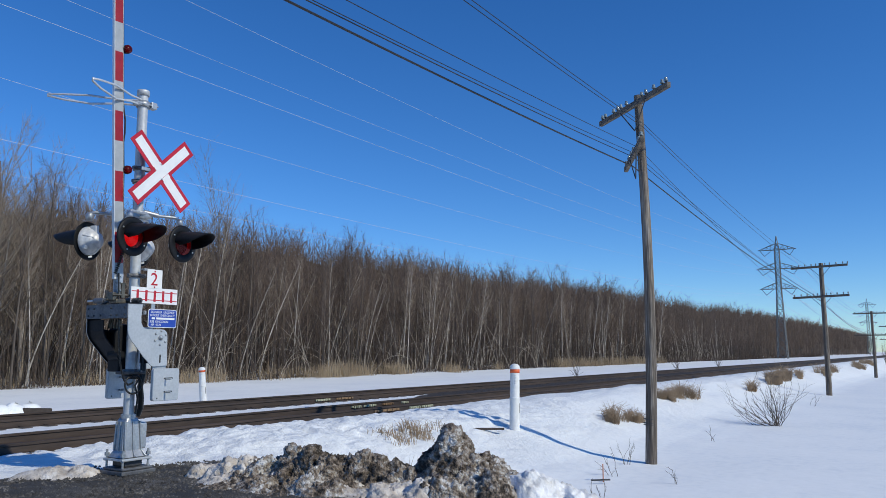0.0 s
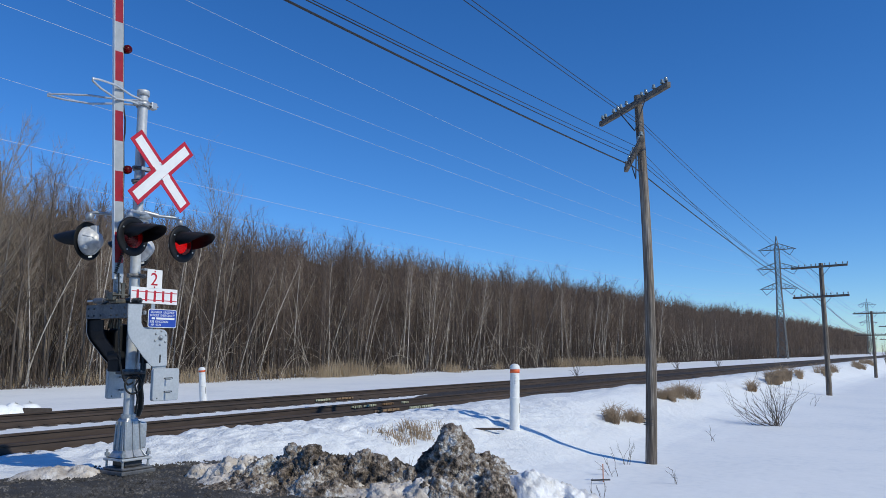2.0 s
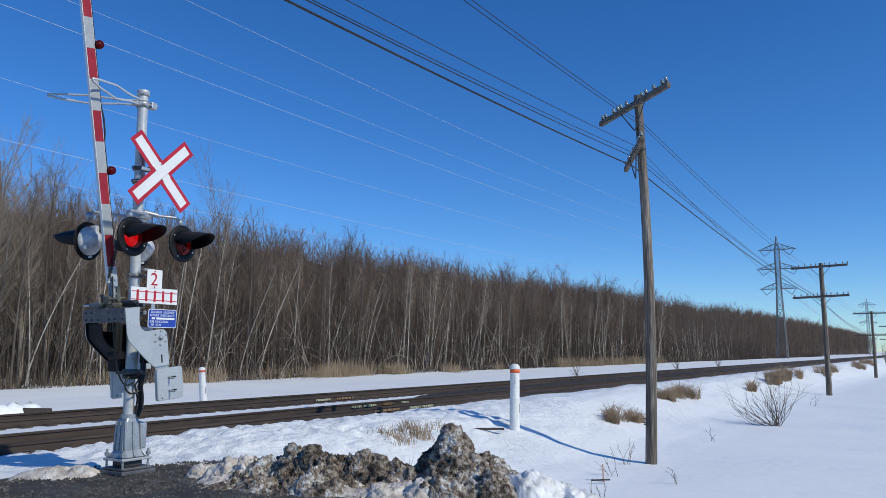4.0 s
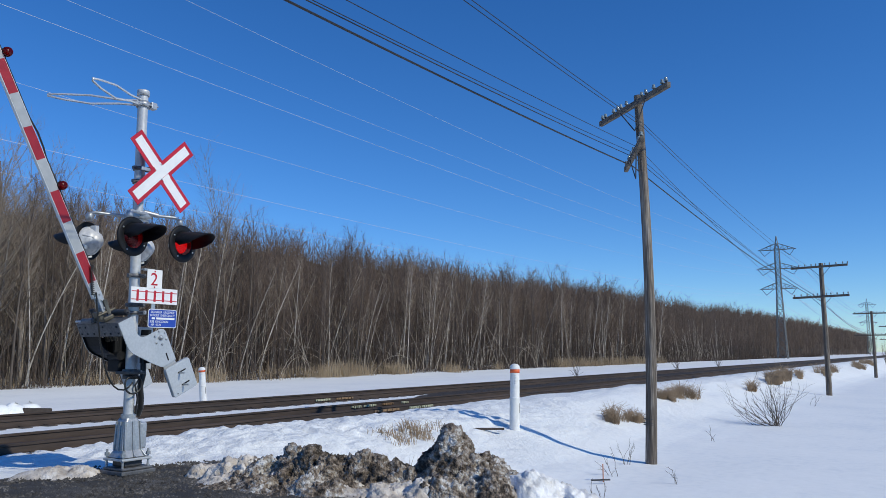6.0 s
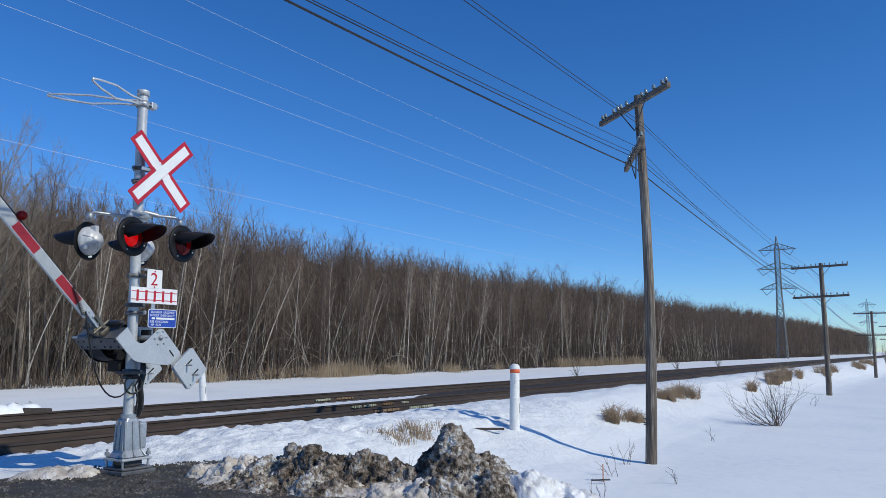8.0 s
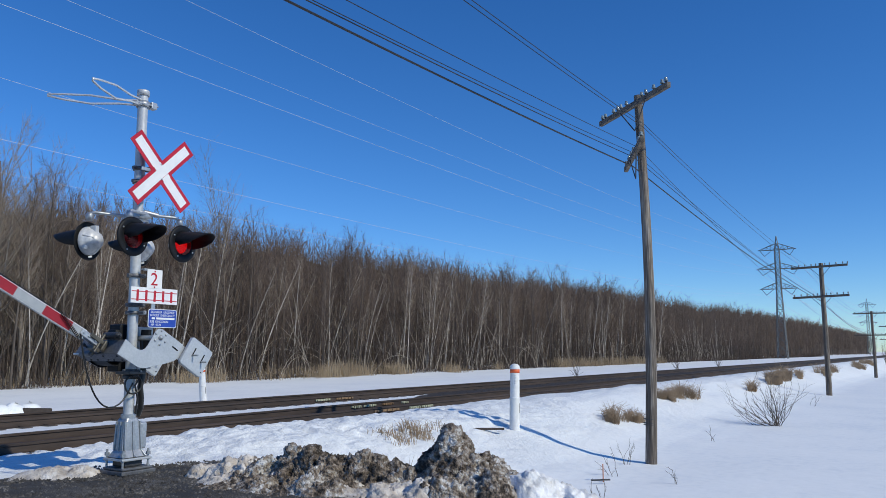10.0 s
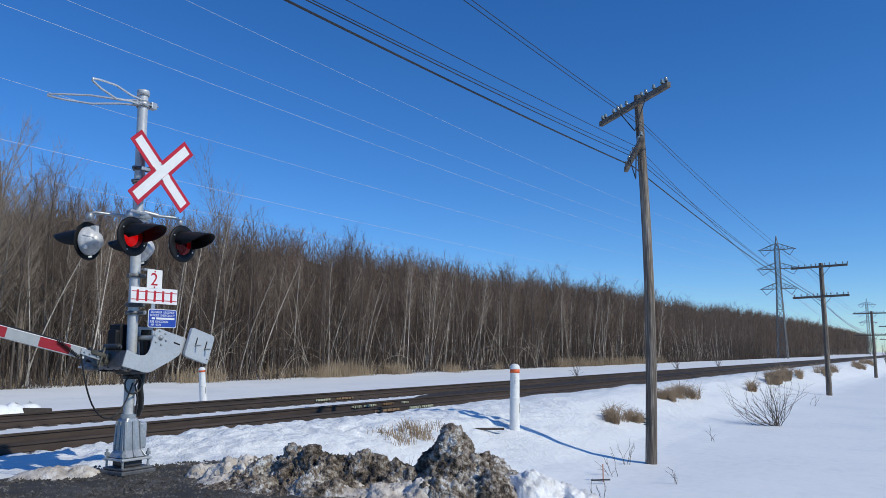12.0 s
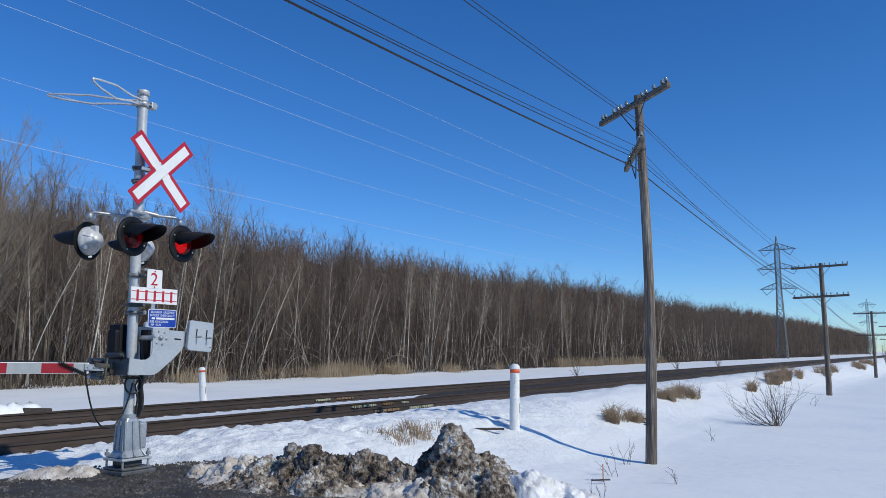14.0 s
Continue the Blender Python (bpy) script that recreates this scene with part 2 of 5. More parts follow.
def arrays_mesh(name, verts, tris, mat, smooth=False):
    """A mesh from numpy arrays of corners and triangles."""
    me = bpy.data.meshes.new(name)
    me.vertices.add(len(verts))
    me.vertices.foreach_set("co", np.ascontiguousarray(verts, dtype=np.float32).ravel())
    me.loops.add(tris.size)
    me.loops.foreach_set("vertex_index", np.ascontiguousarray(tris, dtype=np.int32).ravel())
    me.polygons.add(len(tris))
    me.polygons.foreach_set("loop_start", np.arange(0, tris.size, tris.shape[1], dtype=np.int32))
    if smooth:
        me.polygons.foreach_set("use_smooth", np.ones(len(tris), dtype=bool))
    me.update(calc_edges=True)
    me.materials.append(mat)
    return me


def rounded(w, h, r, n=5, u0=0.0, v0=0.0):
    """Outline of a rectangle with rounded corners, centred on u0, v0."""
    pts = []
    for cx, cy, a0 in ((w / 2 - r, h / 2 - r, 0), (-w / 2 + r, h / 2 - r, 90), (-w / 2 + r, -h / 2 + r, 180), (w / 2 - r, -h / 2 + r, 270)):
        for k in range(n):
            a = radians(a0 + 90 * k / (n - 1))
            pts.append((u0 + cx + r * math.cos(a), v0 + cy + r * math.sin(a)))
    return pts


# u to +x, v to +z, w towards -y: for flat things that face the road user
FACING = Matrix(((1, 0, 0, 0), (0, 0, -1, 0), (0, 1, 0, 0), (0, 0, 0, 1)))


# ---- ground ----
def step(a, b, x):
    t = np.clip((x - a) / (b - a), 0, 1)
    return t * t * (3 - 2 * t)


PROFILE_Y = [-3000, 2, 5.0, 5.9, 6.7, 7.5, 8.4, 9.2, 10.0, 11.4, 12.2, 12.7, 13.4, 15.2, 16.0, 17.6, 19.2, 21, 30, 38, 60, 3000]
PROFILE_Z = [-1.0, -0.96, -0.94, -0.89, -0.78, -0.57, -0.28, -0.04, 0.06, -0.02, -0.14, -0.2, -0.2, -0.14, -0.17, -0.2, -0.2, -0.36, -0.40, -0.36, -0.36, -0.36]


def smooth_noise(x, y, scale, seed):
    """Value noise on arrays."""
    rng = np.random.RandomState(seed)
    table = rng.rand(256, 256)
    u, v = x * scale, y * scale
    i, j = np.floor(u).astype(int), np.floor(v).astype(int)
    a, b = u - i, v - j
    a, b = a * a * (3 - 2 * a), b * b * (3 - 2 * b)
    g = lambda p, q: table[p % 256, q % 256]
    return (g(i, j) * (1 - a) + g(i + 1, j) * a) * (1 - b) + (g(i, j + 1) * (1 - a) + g(i + 1, j + 1) * a) * b - 0.5


def ground_height(x, y):
    x, y = np.asarray(x, float), np.asarray(y, float)
    field = np.interp(y, PROFILE_Y, PROFILE_Z)
    low = step(30, 120, x) * step(8.2, 5, y) * 0.45
    near_road = step(9.6, 7.4, x) * step(12.4, 9.5, y)
    z = field - low
    z = z * (1 - near_road) + (-0.14) * near_road
    bank = step(6, 8, y) * step(13, 11, y) * (1 - near_road) * step(70, 40, x)
    z += bank * (smooth_noise(x, y, 0.7, 1) * 0.12 + smooth_noise(x, y, 2.3, 2) * 0.05)
    crust = step(8, 9, y) * step(12.9, 12, y) * step(26, 12, x) * step(6.2, 7.2, x)
    z += crust * (smooth_noise(x, y, 2.9, 6) * 0.05 + smooth_noise(x, y, 5.1, 7) * 0.10 + smooth_noise(x, y, 8.7, 8) * 0.05)
    z += smooth_noise(x, y, 0.12, 3) * 0.12 * step(12.0, 9, y) * (1 - near_road)
    far = step(19.5, 21, y)
    z += far * (smooth_noise(x, y, 0.3, 4) * 0.12 + smooth_noise(x, y, 1.1, 5) * 0.04)
    return z


def graded(stops):
    out = [np.arange(a, b, s) for a, b, s in stops]
    return np.concatenate(out + [[stops[-1][1]]])


def make_ground():
    xs = graded([(-3000, -150, 190), (-150, -20, 13), (-20, 4, 2), (4, 22, 0.075), (22, 30, 0.16), (30, 75, 0.35), (75, 200, 2), (200, 800, 20), (800, 3500, 180)])
    ys = graded([(-2500, -150, 190), (-150, -40, 11), (-40, 2, 3), (2, 7.6, 0.13), (7.6, 13, 0.075), (13, 22, 0.25), (22, 40, 0.8), (40, 120, 4), (120, 2500, 140)])
    gx, gy = np.meshgrid(xs, ys)
    gz = ground_height(gx, gy)
    verts = np.stack([gx, gy, gz], -1).reshape(-1, 3)
    w, h = len(xs), len(ys)
    idx = np.arange(w * h).reshape(h, w)
    quads = np.stack([idx[:-1, :-1], idx[:-1, 1:], idx[1:, 1:], idx[1:, :-1]], -1).reshape(-1, 4)
    ob = new("ground", arrays_mesh("ground", verts, quads, SNOW, smooth=True))
    tagged(ob, "snow-covered flat land with a bank along the railway", "ground", kind="structure")


make_ground()


# ---- railway ----
TRACK_Y = (13.3, 17.7)
RAIL_OUT = [(-0.07, -0.185), (0.07, -0.185), (0.07, -0.172), (0.012, -0.15), (0.009, -0.05), (0.036, -0.04), (0.036, -0.008),
            (0.028, 0.0), (-0.028, 0.0), (-0.036, -0.008), (-0.036, -0.04), (-0.009, -0.05), (-0.012, -0.15), (-0.07, -0.172)]


def make_track(y0, label):
    track = thing("railway_track", label, "railway track", pose(0, y0, 0), "railway tracks", "structure")
    ends = (-30.0, 900.0)
    for side in (-0.7525, 0.7525):
        b = Build()
        xs = [ends[0], 0, 20, 60, 200, ends[1]]
        n = len(RAIL_OUT)
        b.add([(x, side + u, v) for x in xs for u, v in RAIL_OUT],
              [(i * n + k, (i + 1) * n + k, (i + 1) * n + (k + 1) % n, i * n + (k + 1) % n) for i in range(len(xs) - 1) for k in range(n)])
        part("rail", b, RUST, track, "rust-brown steel rail")
    b = Build()
    rng = np.random.RandomState(int(y0 * 10))
    xs = np.concatenate([np.arange(-30, 70, 0.5), [150, 900]])
    ys = np.array([-1.15, -0.95, -0.5, 0, 0.5, 0.95, 1.15])
    zz = np.array([-0.34, -0.185, -0.18, -0.185, -0.18, -0.185, -0.34])
    vs = [(x, y, z + (rng.rand() - 0.5) * 0.03) for x in xs for y, z in zip(ys, zz)]
    m = len(ys)
    b.add(vs, [(i * m + k, (i + 1) * m + k, (i + 1) * m + k + 1, i * m + k + 1) for i in range(len(xs) - 1) for k in range(m - 1)])
    part("ballast_bed", b, BALLAST, track, "dark crushed-stone ballast")
    if y0 < 15:
        b = Build()
        xs = np.concatenate([np.arange(19.0, 70, 0.5), [120, 900]])
        vs = []
        for x in xs:
            w = float(np.clip((x - 19.0) / 7.0, 0.02, 1))
            for k in range(6):
                vs.append((x, 1.0 + (0.2 + 2.3 * w * (0.85 + 0.3 * rng.rand())) * k / 5, -0.15 + 0.05 * rng.rand() + (-0.1 if k in (0, 5) else 0.03)))
        b.add(vs, [(i * 6 + k, (i + 1) * 6 + k, (i + 1) * 6 + k + 1, i * 6 + k + 1) for i in range(len(xs) - 1) for k in range(5)])
        part("ballast_shoulder", b, BALLAST, track, "bare dark ballast between the tracks")
    return track


for y0, lab in zip(TRACK_Y, ("nearer rust-brown railway track bedded in snow", "second rust-brown railway track by the wood")):
    make_track(y0, lab)


# ---- crossing signal ----
MAST = Vector((6.38, 8.91, -0.1))
RED_GLASS = bpy.data.materials.new("red_lens_glass")
RED_GLASS.use_nodes = True
_n, _l = RED_GLASS.node_tree.nodes, RED_GLASS.node_tree.links
_p = _n["Principled BSDF"]
_p.inputs["Base Color"].default_value, _p.inputs["Roughness"].default_value = (0.16, 0.006, 0.01, 1), 0.2
_t, _m = _n.new("ShaderNodeBsdfTransparent"), _n.new("ShaderNodeMixShader")
_t.inputs["Color"].default_value = (0.9, 0.05, 0.06, 1)
_m.inputs[0].default_value = 0.4
_l.new(_p.outputs[0], _m.inputs[2])
_l.new(_t.outputs[0], _m.inputs[1])
_l.new(_m.outputs[0], _n["Material Output"].inputs["Surface"])
LAMP_GLOW = bpy.data.materials.new("lit_lamp")
LAMP_GLOW.use_nodes = True
LAMP_GLOW.node_tree.nodes["Principled BSDF"].inputs["Base Color"].default_value = (0.4, 0.02, 0.02, 1)
LAMP_GLOW.node_tree.nodes["Principled BSDF"].inputs["Emission Color"].default_value = (1.0, 0.06, 0.05, 1)
LAMP_GLOW.node_tree.nodes["Principled BSDF"].inputs["Emission Strength"].default_value = 1.15

signal = thing("crossing_signal", "galvanised railway crossing signal with crossbuck and red flashing lights", "crossing signal", Matrix.Translation(MAST))
part("mast", Build().tube([(0.0, 0, 0.5), (-0.035, 0, 5.06)], 0.067, 20).lathe([(0.0, 5.1), (0.079, 5.095), (0.082, 5.08), (0.082, 5.02), (0.072, 5.02)], Matrix.Translation((-0.035, 0, 0))), MAST_STEEL, signal, "galvanised steel mast")
# base: two plates on levelling bolts, cast junction box above
b = Build()
b.box((0.03, 0, 0.03), (0.5, 0.47, 0.05), bevel=0.01)
b.box((0.03, 0, 0.075), (0.44, 0.41, 0.03), bevel=0.01)
part("foundation_plate", b, CHANNEL_STEEL, signal, "galvanised foundation plate")
part("base_flange", Build().box((0.02, 0, 0.19), (0.44, 0.4, 0.032), bevel=0.012), PALE_STEEL, signal)
for sx in (-1, 1):
    for sy in (-1, 1):
        b = Build().tube([(0.02 + sx * 0.185, sy * 0.165, 0.09), (0.02 + sx * 0.185, sy * 0.165, 0.31)], 0.014, 8)
        for z in (0.17, 0.23, 0.25):
            b.tube([(0.02 + sx * 0.185, sy * 0.165, z), (0.02 + sx * 0.185, sy * 0.165, z + 0.022)], 0.03, 6, smooth=False)
        part("anchor_bolt", b, GALV, signal)


def taper_box(b, c0, s0, c1, s1, r=0.03):
    o0, o1 = rounded(s0[0], s0[1], r, 4), rounded(s1[0], s1[1], r, 4)
    n = len(o0)
    vs = [(c0[0] + u, c0[1] + v, c0[2]) for u, v in o0] + [(c1[0] + u, c1[1] + v, c1[2]) for u, v in o1]
    b.add(vs, [tuple(range(n))[::-1], tuple(range(n, 2 * n))] + [(i, (i + 1) % n, n + (i + 1) % n, n + i) for i in range(n)])


b = Build()
taper_box(b, (0.01, 0, 0.215), (0.36, 0.33), (0.01, 0, 0.30), (0.26, 0.235))
taper_box(b, (0.01, 0, 0.30), (0.26, 0.235), (0.0, 0, 0.66), (0.21, 0.2))
taper_box(b, (0.0, 0, 0.66), (0.21, 0.2), (0.0, 0, 0.70), (0.17, 0.17))
b.tube([(0, 0, 0.69), (0, 0, 0.75)], 0.095, 20)
for u in (-0.11, 0.0, 0.105):
    b.tube([(u * 1.1 + 0.01, -0.122, 0.3), (u, -0.103, 0.66)], 0.014, 6)
    b.tube([(u * 1.1 + 0.01, -0.118, 0.3), (u * 1.5, -0.175, 0.22)], 0.014, 6)
for v in (-0.08, 0.0, 0.08):
    b.tube([(-0.125, v * 1.1, 0.3), (-0.107, v, 0.66)], 0.014, 6)
part("junction_base", b, GALV, signal, "cast aluminium junction box base")
part("terminal_cover", Build().box((0.16, -0.02, 0.47), (0.1, 0.18, 0.34), bevel=0.025).box((0.213, -0.02, 0.47), (0.015, 0.14, 0.28), bevel=0.006), GALV, signal, "cast cover of the junction box")
# dark block in the slit under the flange, in place of its shade
part("foundation_void", Build().box((0.02, 0, 0.14), (0.26, 0.26, 0.09), bevel=0.02), DARK_STEEL, signal)

# black conduit from the box up the mast
pts = [(0.08, -0.02, 0.72), (0.1, -0.05, 0.82), (0.085, -0.07, 0.95), (0.05, -0.085, 1.1), (0.075, -0.1, 1.25), (0.1, -0.06, 1.45), (0.1, -0.02, 1.7)]
part("conduit", Build().tube([(x + 0.025, y - 0.02, z) for x, y, z in pts], 0.037, 12), BLACK_RUBBER, signal, "ribbed black cable conduit")
pts = [(0.03, -0.1, 0.75), (0.04, -0.11, 0.95), (-0.01, -0.12, 1.12), (0.05, -0.13, 1.22), (0.09, -0.11, 1.4)]
part("cable", Build().tube(pts, 0.012, 8), BLACK_RUBBER, signal)
pts = [(-0.06 + 0.115 * math.cos(a), -0.12 - 0.006 * a, 1.13 + 0.115 * math.sin(a)) for a in np.linspace(0.5, 2.6 * math.pi, 34)]
part("cable_coil", Build().tube(pts, 0.012, 8), BLACK_RUBBER, signal, "coiled black cable")
part("pipe_union", Build().tube([(0.1, -0.06, 1.27), (0.1, -0.06, 1.33)], 0.04, 10), GALV, signal)


def clamp(z, back=0.0, x=0.0):
    b = Build()
    b.lathe([(0.076, z - 0.025), (0.087, z - 0.025), (0.087, z + 0.025), (0.076, z + 0.025)], Matrix.Translation((x, 0, 0)), 20)
    b.box((x + 0.1, -0.03, z), (0.05, 0.06, 0.05), bevel=0.006)
    b.box((x - 0.1, -0.02, z), (0.04, 0.05, 0.045), bevel=0.006)
    b.tube([(x - 0.12, -0.045, z), (x + 0.14, -0.06, z)], 0.009, 8)
    b.tube([(x + 0.02, -0.08, z), (x + 0.02, -0.2 - back, z)], 0.016, 8)
    part("clamp", b, CHANNEL_STEEL, signal, "bolted steel pole clamp")


for z in (4.0, 3.82, 2.55, 2.16, 2.06, 1.3):
    clamp(z, 0.0, -0.007 * z)

# fork that steadies the raised arm, at the mast's top
for tip, w in (((-0.965, 0.71, 4.9), 0.085), ((-0.99, -0.32, 4.9), 0.13)):
    t = Vector(tip)
    root = Vector((-0.06, -0.02, 4.9))
    pts = []
    mid = root.lerp(t, 0.55)
    side = Vector((0, 0, w))
    pts = [root + Vector((0.02, 0, -0.02)), root.lerp(t, 0.25) - side * 0.3, mid - side * 0.75, root.lerp(t, 0.85) - side * 0.45, t - side * 0.1,
           t + side * 0.12, root.lerp(t, 0.85) + side * 0.35, mid + side * 0.6, root.lerp(t, 0.25) + side * 0.35, root + Vector((0.02, 0, 0.05))]
    part("arm_guide_fork", Build().tube(pts, 0.0145, 8), BRIGHT_STEEL, signal, "bent steel bar that steadies the raised arm")
b = Build()
b.lathe([(0.074, 4.86), (0.088, 4.86), (0.088, 4.94), (0.074, 4.94)], Matrix.Translation((-0.034, 0, 0)), 20)
b.box((0.09, -0.04, 4.9), (0.09, 0.1, 0.09), bevel=0.01)
b.box((-0.13, -0.02, 4.89), (0.08, 0.1, 0.05), bevel=0.008)
b.tube([(-0.2, -0.06, 4.89), (0.15, -0.08, 4.9)], 0.012, 8)
part("fork_clamp", b, GALV, signal)

# crossbuck: two framed blades, one laid over the other
bm_ = Build().box((-0.13, 0, -0.01), (0.34, 0.045, 0.02), bevel=0.004)
buck = part("crossbuck", bm_, GALV, signal, "red-bordered white railway crossing crossbuck", Matrix.Translation((0.155, -0.21, 3.965)) @ FACING)
for k, ang in enumerate((45, -46)):
    m = Matrix.Translation((0, 0, 0.002 + 0.012 * (1 - k))) @ pose(0, 0, 0, 0, 0, ang)
    part("blade", Build().plate([(-0.605, -0.115), (0.605, -0.115), (0.605, 0.115), (-0.605, 0.115)], 0.006, m, 0.001), RED, buck, "red-edged blade")
    m2 = Matrix.Translation((0, 0, 0.0082 + 0.012 * (1 - k))) @ pose(0, 0, 0, 0, 0, ang)
    for u0, u1 in (((-0.555, 0.555),) if k == 0 else ((-0.555, -0.12), (0.12, 0.555))):
        part("blade_face", Build().plate([(u0, -0.065), (u1, -0.065), (u1, 0.065), (u0, 0.065)], 0.0015, m2), WHITE, buck, "white sheeting")
m2 = Matrix.Translation((0, 0, 0.0223)) @ pose(0, 0, 0, 0, 0, -46)
for u0, u1 in ((-0.125, -0.062), (0.062, 0.125)):
    part("blade_face", Build().plate([(u0, -0.065), (u1, -0.065), (u1, 0.065), (u0, 0.065)], 0.0015, m2), WHITE, buck, "white sheeting")
part("seam", Build().plate([(0.064, -0.064), (0.067, -0.064), (0.067, 0.064), (0.064, 0.064)], 0.001, Matrix.Translation((0, 0, 0.0242)) @ pose(0, 0, 0, 0, 0, -46)), RED, buck)
for u, v in ((-0.02, 0.1), (0.0, -0.1)):
    part("bolt", Build().lathe([(0.013, 0), (0.013, 0.006), (0.0, 0.008)], Matrix.Translation((u, v, 0.022)), 8), GALV, buck)


def lettering(body, size, where, mat, parent, name="lettering", thick=0.0015, align="LEFT"):
    cu = bpy.data.curves.new(name, "FONT")
    cu.body, cu.size, cu.extrude, cu.align_x, cu.resolution_u = body, size, thick, align, 3
    tmp = bpy.data.objects.new(name, cu)
    me = bpy.data.meshes.new_from_object(tmp)
    bpy.data.objects.remove(tmp)
    me.materials.clear()
    me.materials.append(mat)
    ob = new(name, me)
    ob.parent = parent
    ob.matrix_basis = where
    return ob


# track-count signs
plate_m = Matrix.Translation((0.147, -0.21, 2.285)) @ FACING
sign = part("track_sign", Build().plate(rounded(0.72, 0.208, 0.006, 3), 0.006, Matrix.Identity(4), 0.001), WHITE, signal, "white sign with a red ladder of rails and ties", plate_m)
for v in (0.048, -0.058):
    part("painted_rail", Build().plate([(-0.352, v - 0.0055), (0.352, v - 0.0055), (0.352, v + 0.0055), (-0.352, v + 0.0055)], 0.0016, Matrix.Translation((0, 0, 0.006))), RED, sign)
for u in (-0.262, -0.131, 0.0, 0.131, 0.262):
    part("painted_tie", Build().plate([(u - 0.017, -0.078), (u + 0.017, -0.078), (u + 0.017, 0.07), (u - 0.017, 0.07)], 0.0021, Matrix.Translation((0, 0, 0.0062))), RED, sign)
num_m = Matrix.Translation((0.132, -0.214, 2.508)) @ FACING
sign = part("number_sign", Build().plate(rounded(0.235, 0.25, 0.006, 3), 0.006, Matrix.Identity(4), 0.001), WHITE, signal, "white plate with a red figure two", num_m)
lettering("2", 0.24, Matrix.Translation((-0.068, -0.085, 0.008)), RED, sign, "figure")
for v in (0.1, -0.108):
    part("bolt", Build().lathe([(0.011, 0), (0.011, 0.006), (0.0, 0.008)], Matrix.Translation((0, v, 0.006)), 8), RED, sign)
part("sign_bracket", Build().box((0.06, -0.16, 2.63), (0.16, 0.09, 0.02), bevel=0.004), GALV, signal)
part("sign_bracket", Build().box((0.14, -0.2, 2.14), (0.06, 0.012, 0.14), bevel=0.003), GALV, signal)
part("sign_bracket", Build().box((0.03, -0.14, 2.06), (0.03, 0.12, 0.05), bevel=0.004), GALV, signal)
blue_m = Matrix.Translation((0.286, -0.21, 1.99)) @ FACING
sign = part("emergency_sign", Build().plate(rounded(0.45, 0.245, 0.03, 5), 0.006, Matrix.Identity(4), 0.001), WHITE, signal, "blue emergency telephone sign with white letters", blue_m)
part("blue_face", Build().plate(rounded(0.432, 0.227, 0.025, 5), 0.0015, Matrix.Translation((0, 0, 0.0062))), BLUE, sign, "blue sheeting")
for row, (txt, u) in enumerate((("SIGNALER  URGENCE", -0.19), ("REPORT  EMERGENCY", -0.2), (None, -0.18), ("SUB  KINGSTON", -0.2), ("MP   45.29", -0.18))):
    v = 0.08 - row * 0.042
    if txt:
        for word in txt.split():
            ob = lettering(word, 0.043, Matrix.Translation((u, v - 0.012, 0.0085)) @ Matrix.Diagonal((0.92, 1, 1, 1)), WHITE, sign)
            u += 0.92 * max(q.co.x for q in ob.data.vertices) + 0.02
    else:
        for u0, u1 in ((-0.17, -0.12), (-0.1, 0.19)):
            part("bar", Build().plate([(u0, v - 0.01), (u1, v - 0.01), (u1, v + 0.016), (u0, v + 0.016)], 0.0015, Matrix.Translation((0, 0, 0.0078))), WHITE, sign)

# ---- flashing light units ----
CORES = []


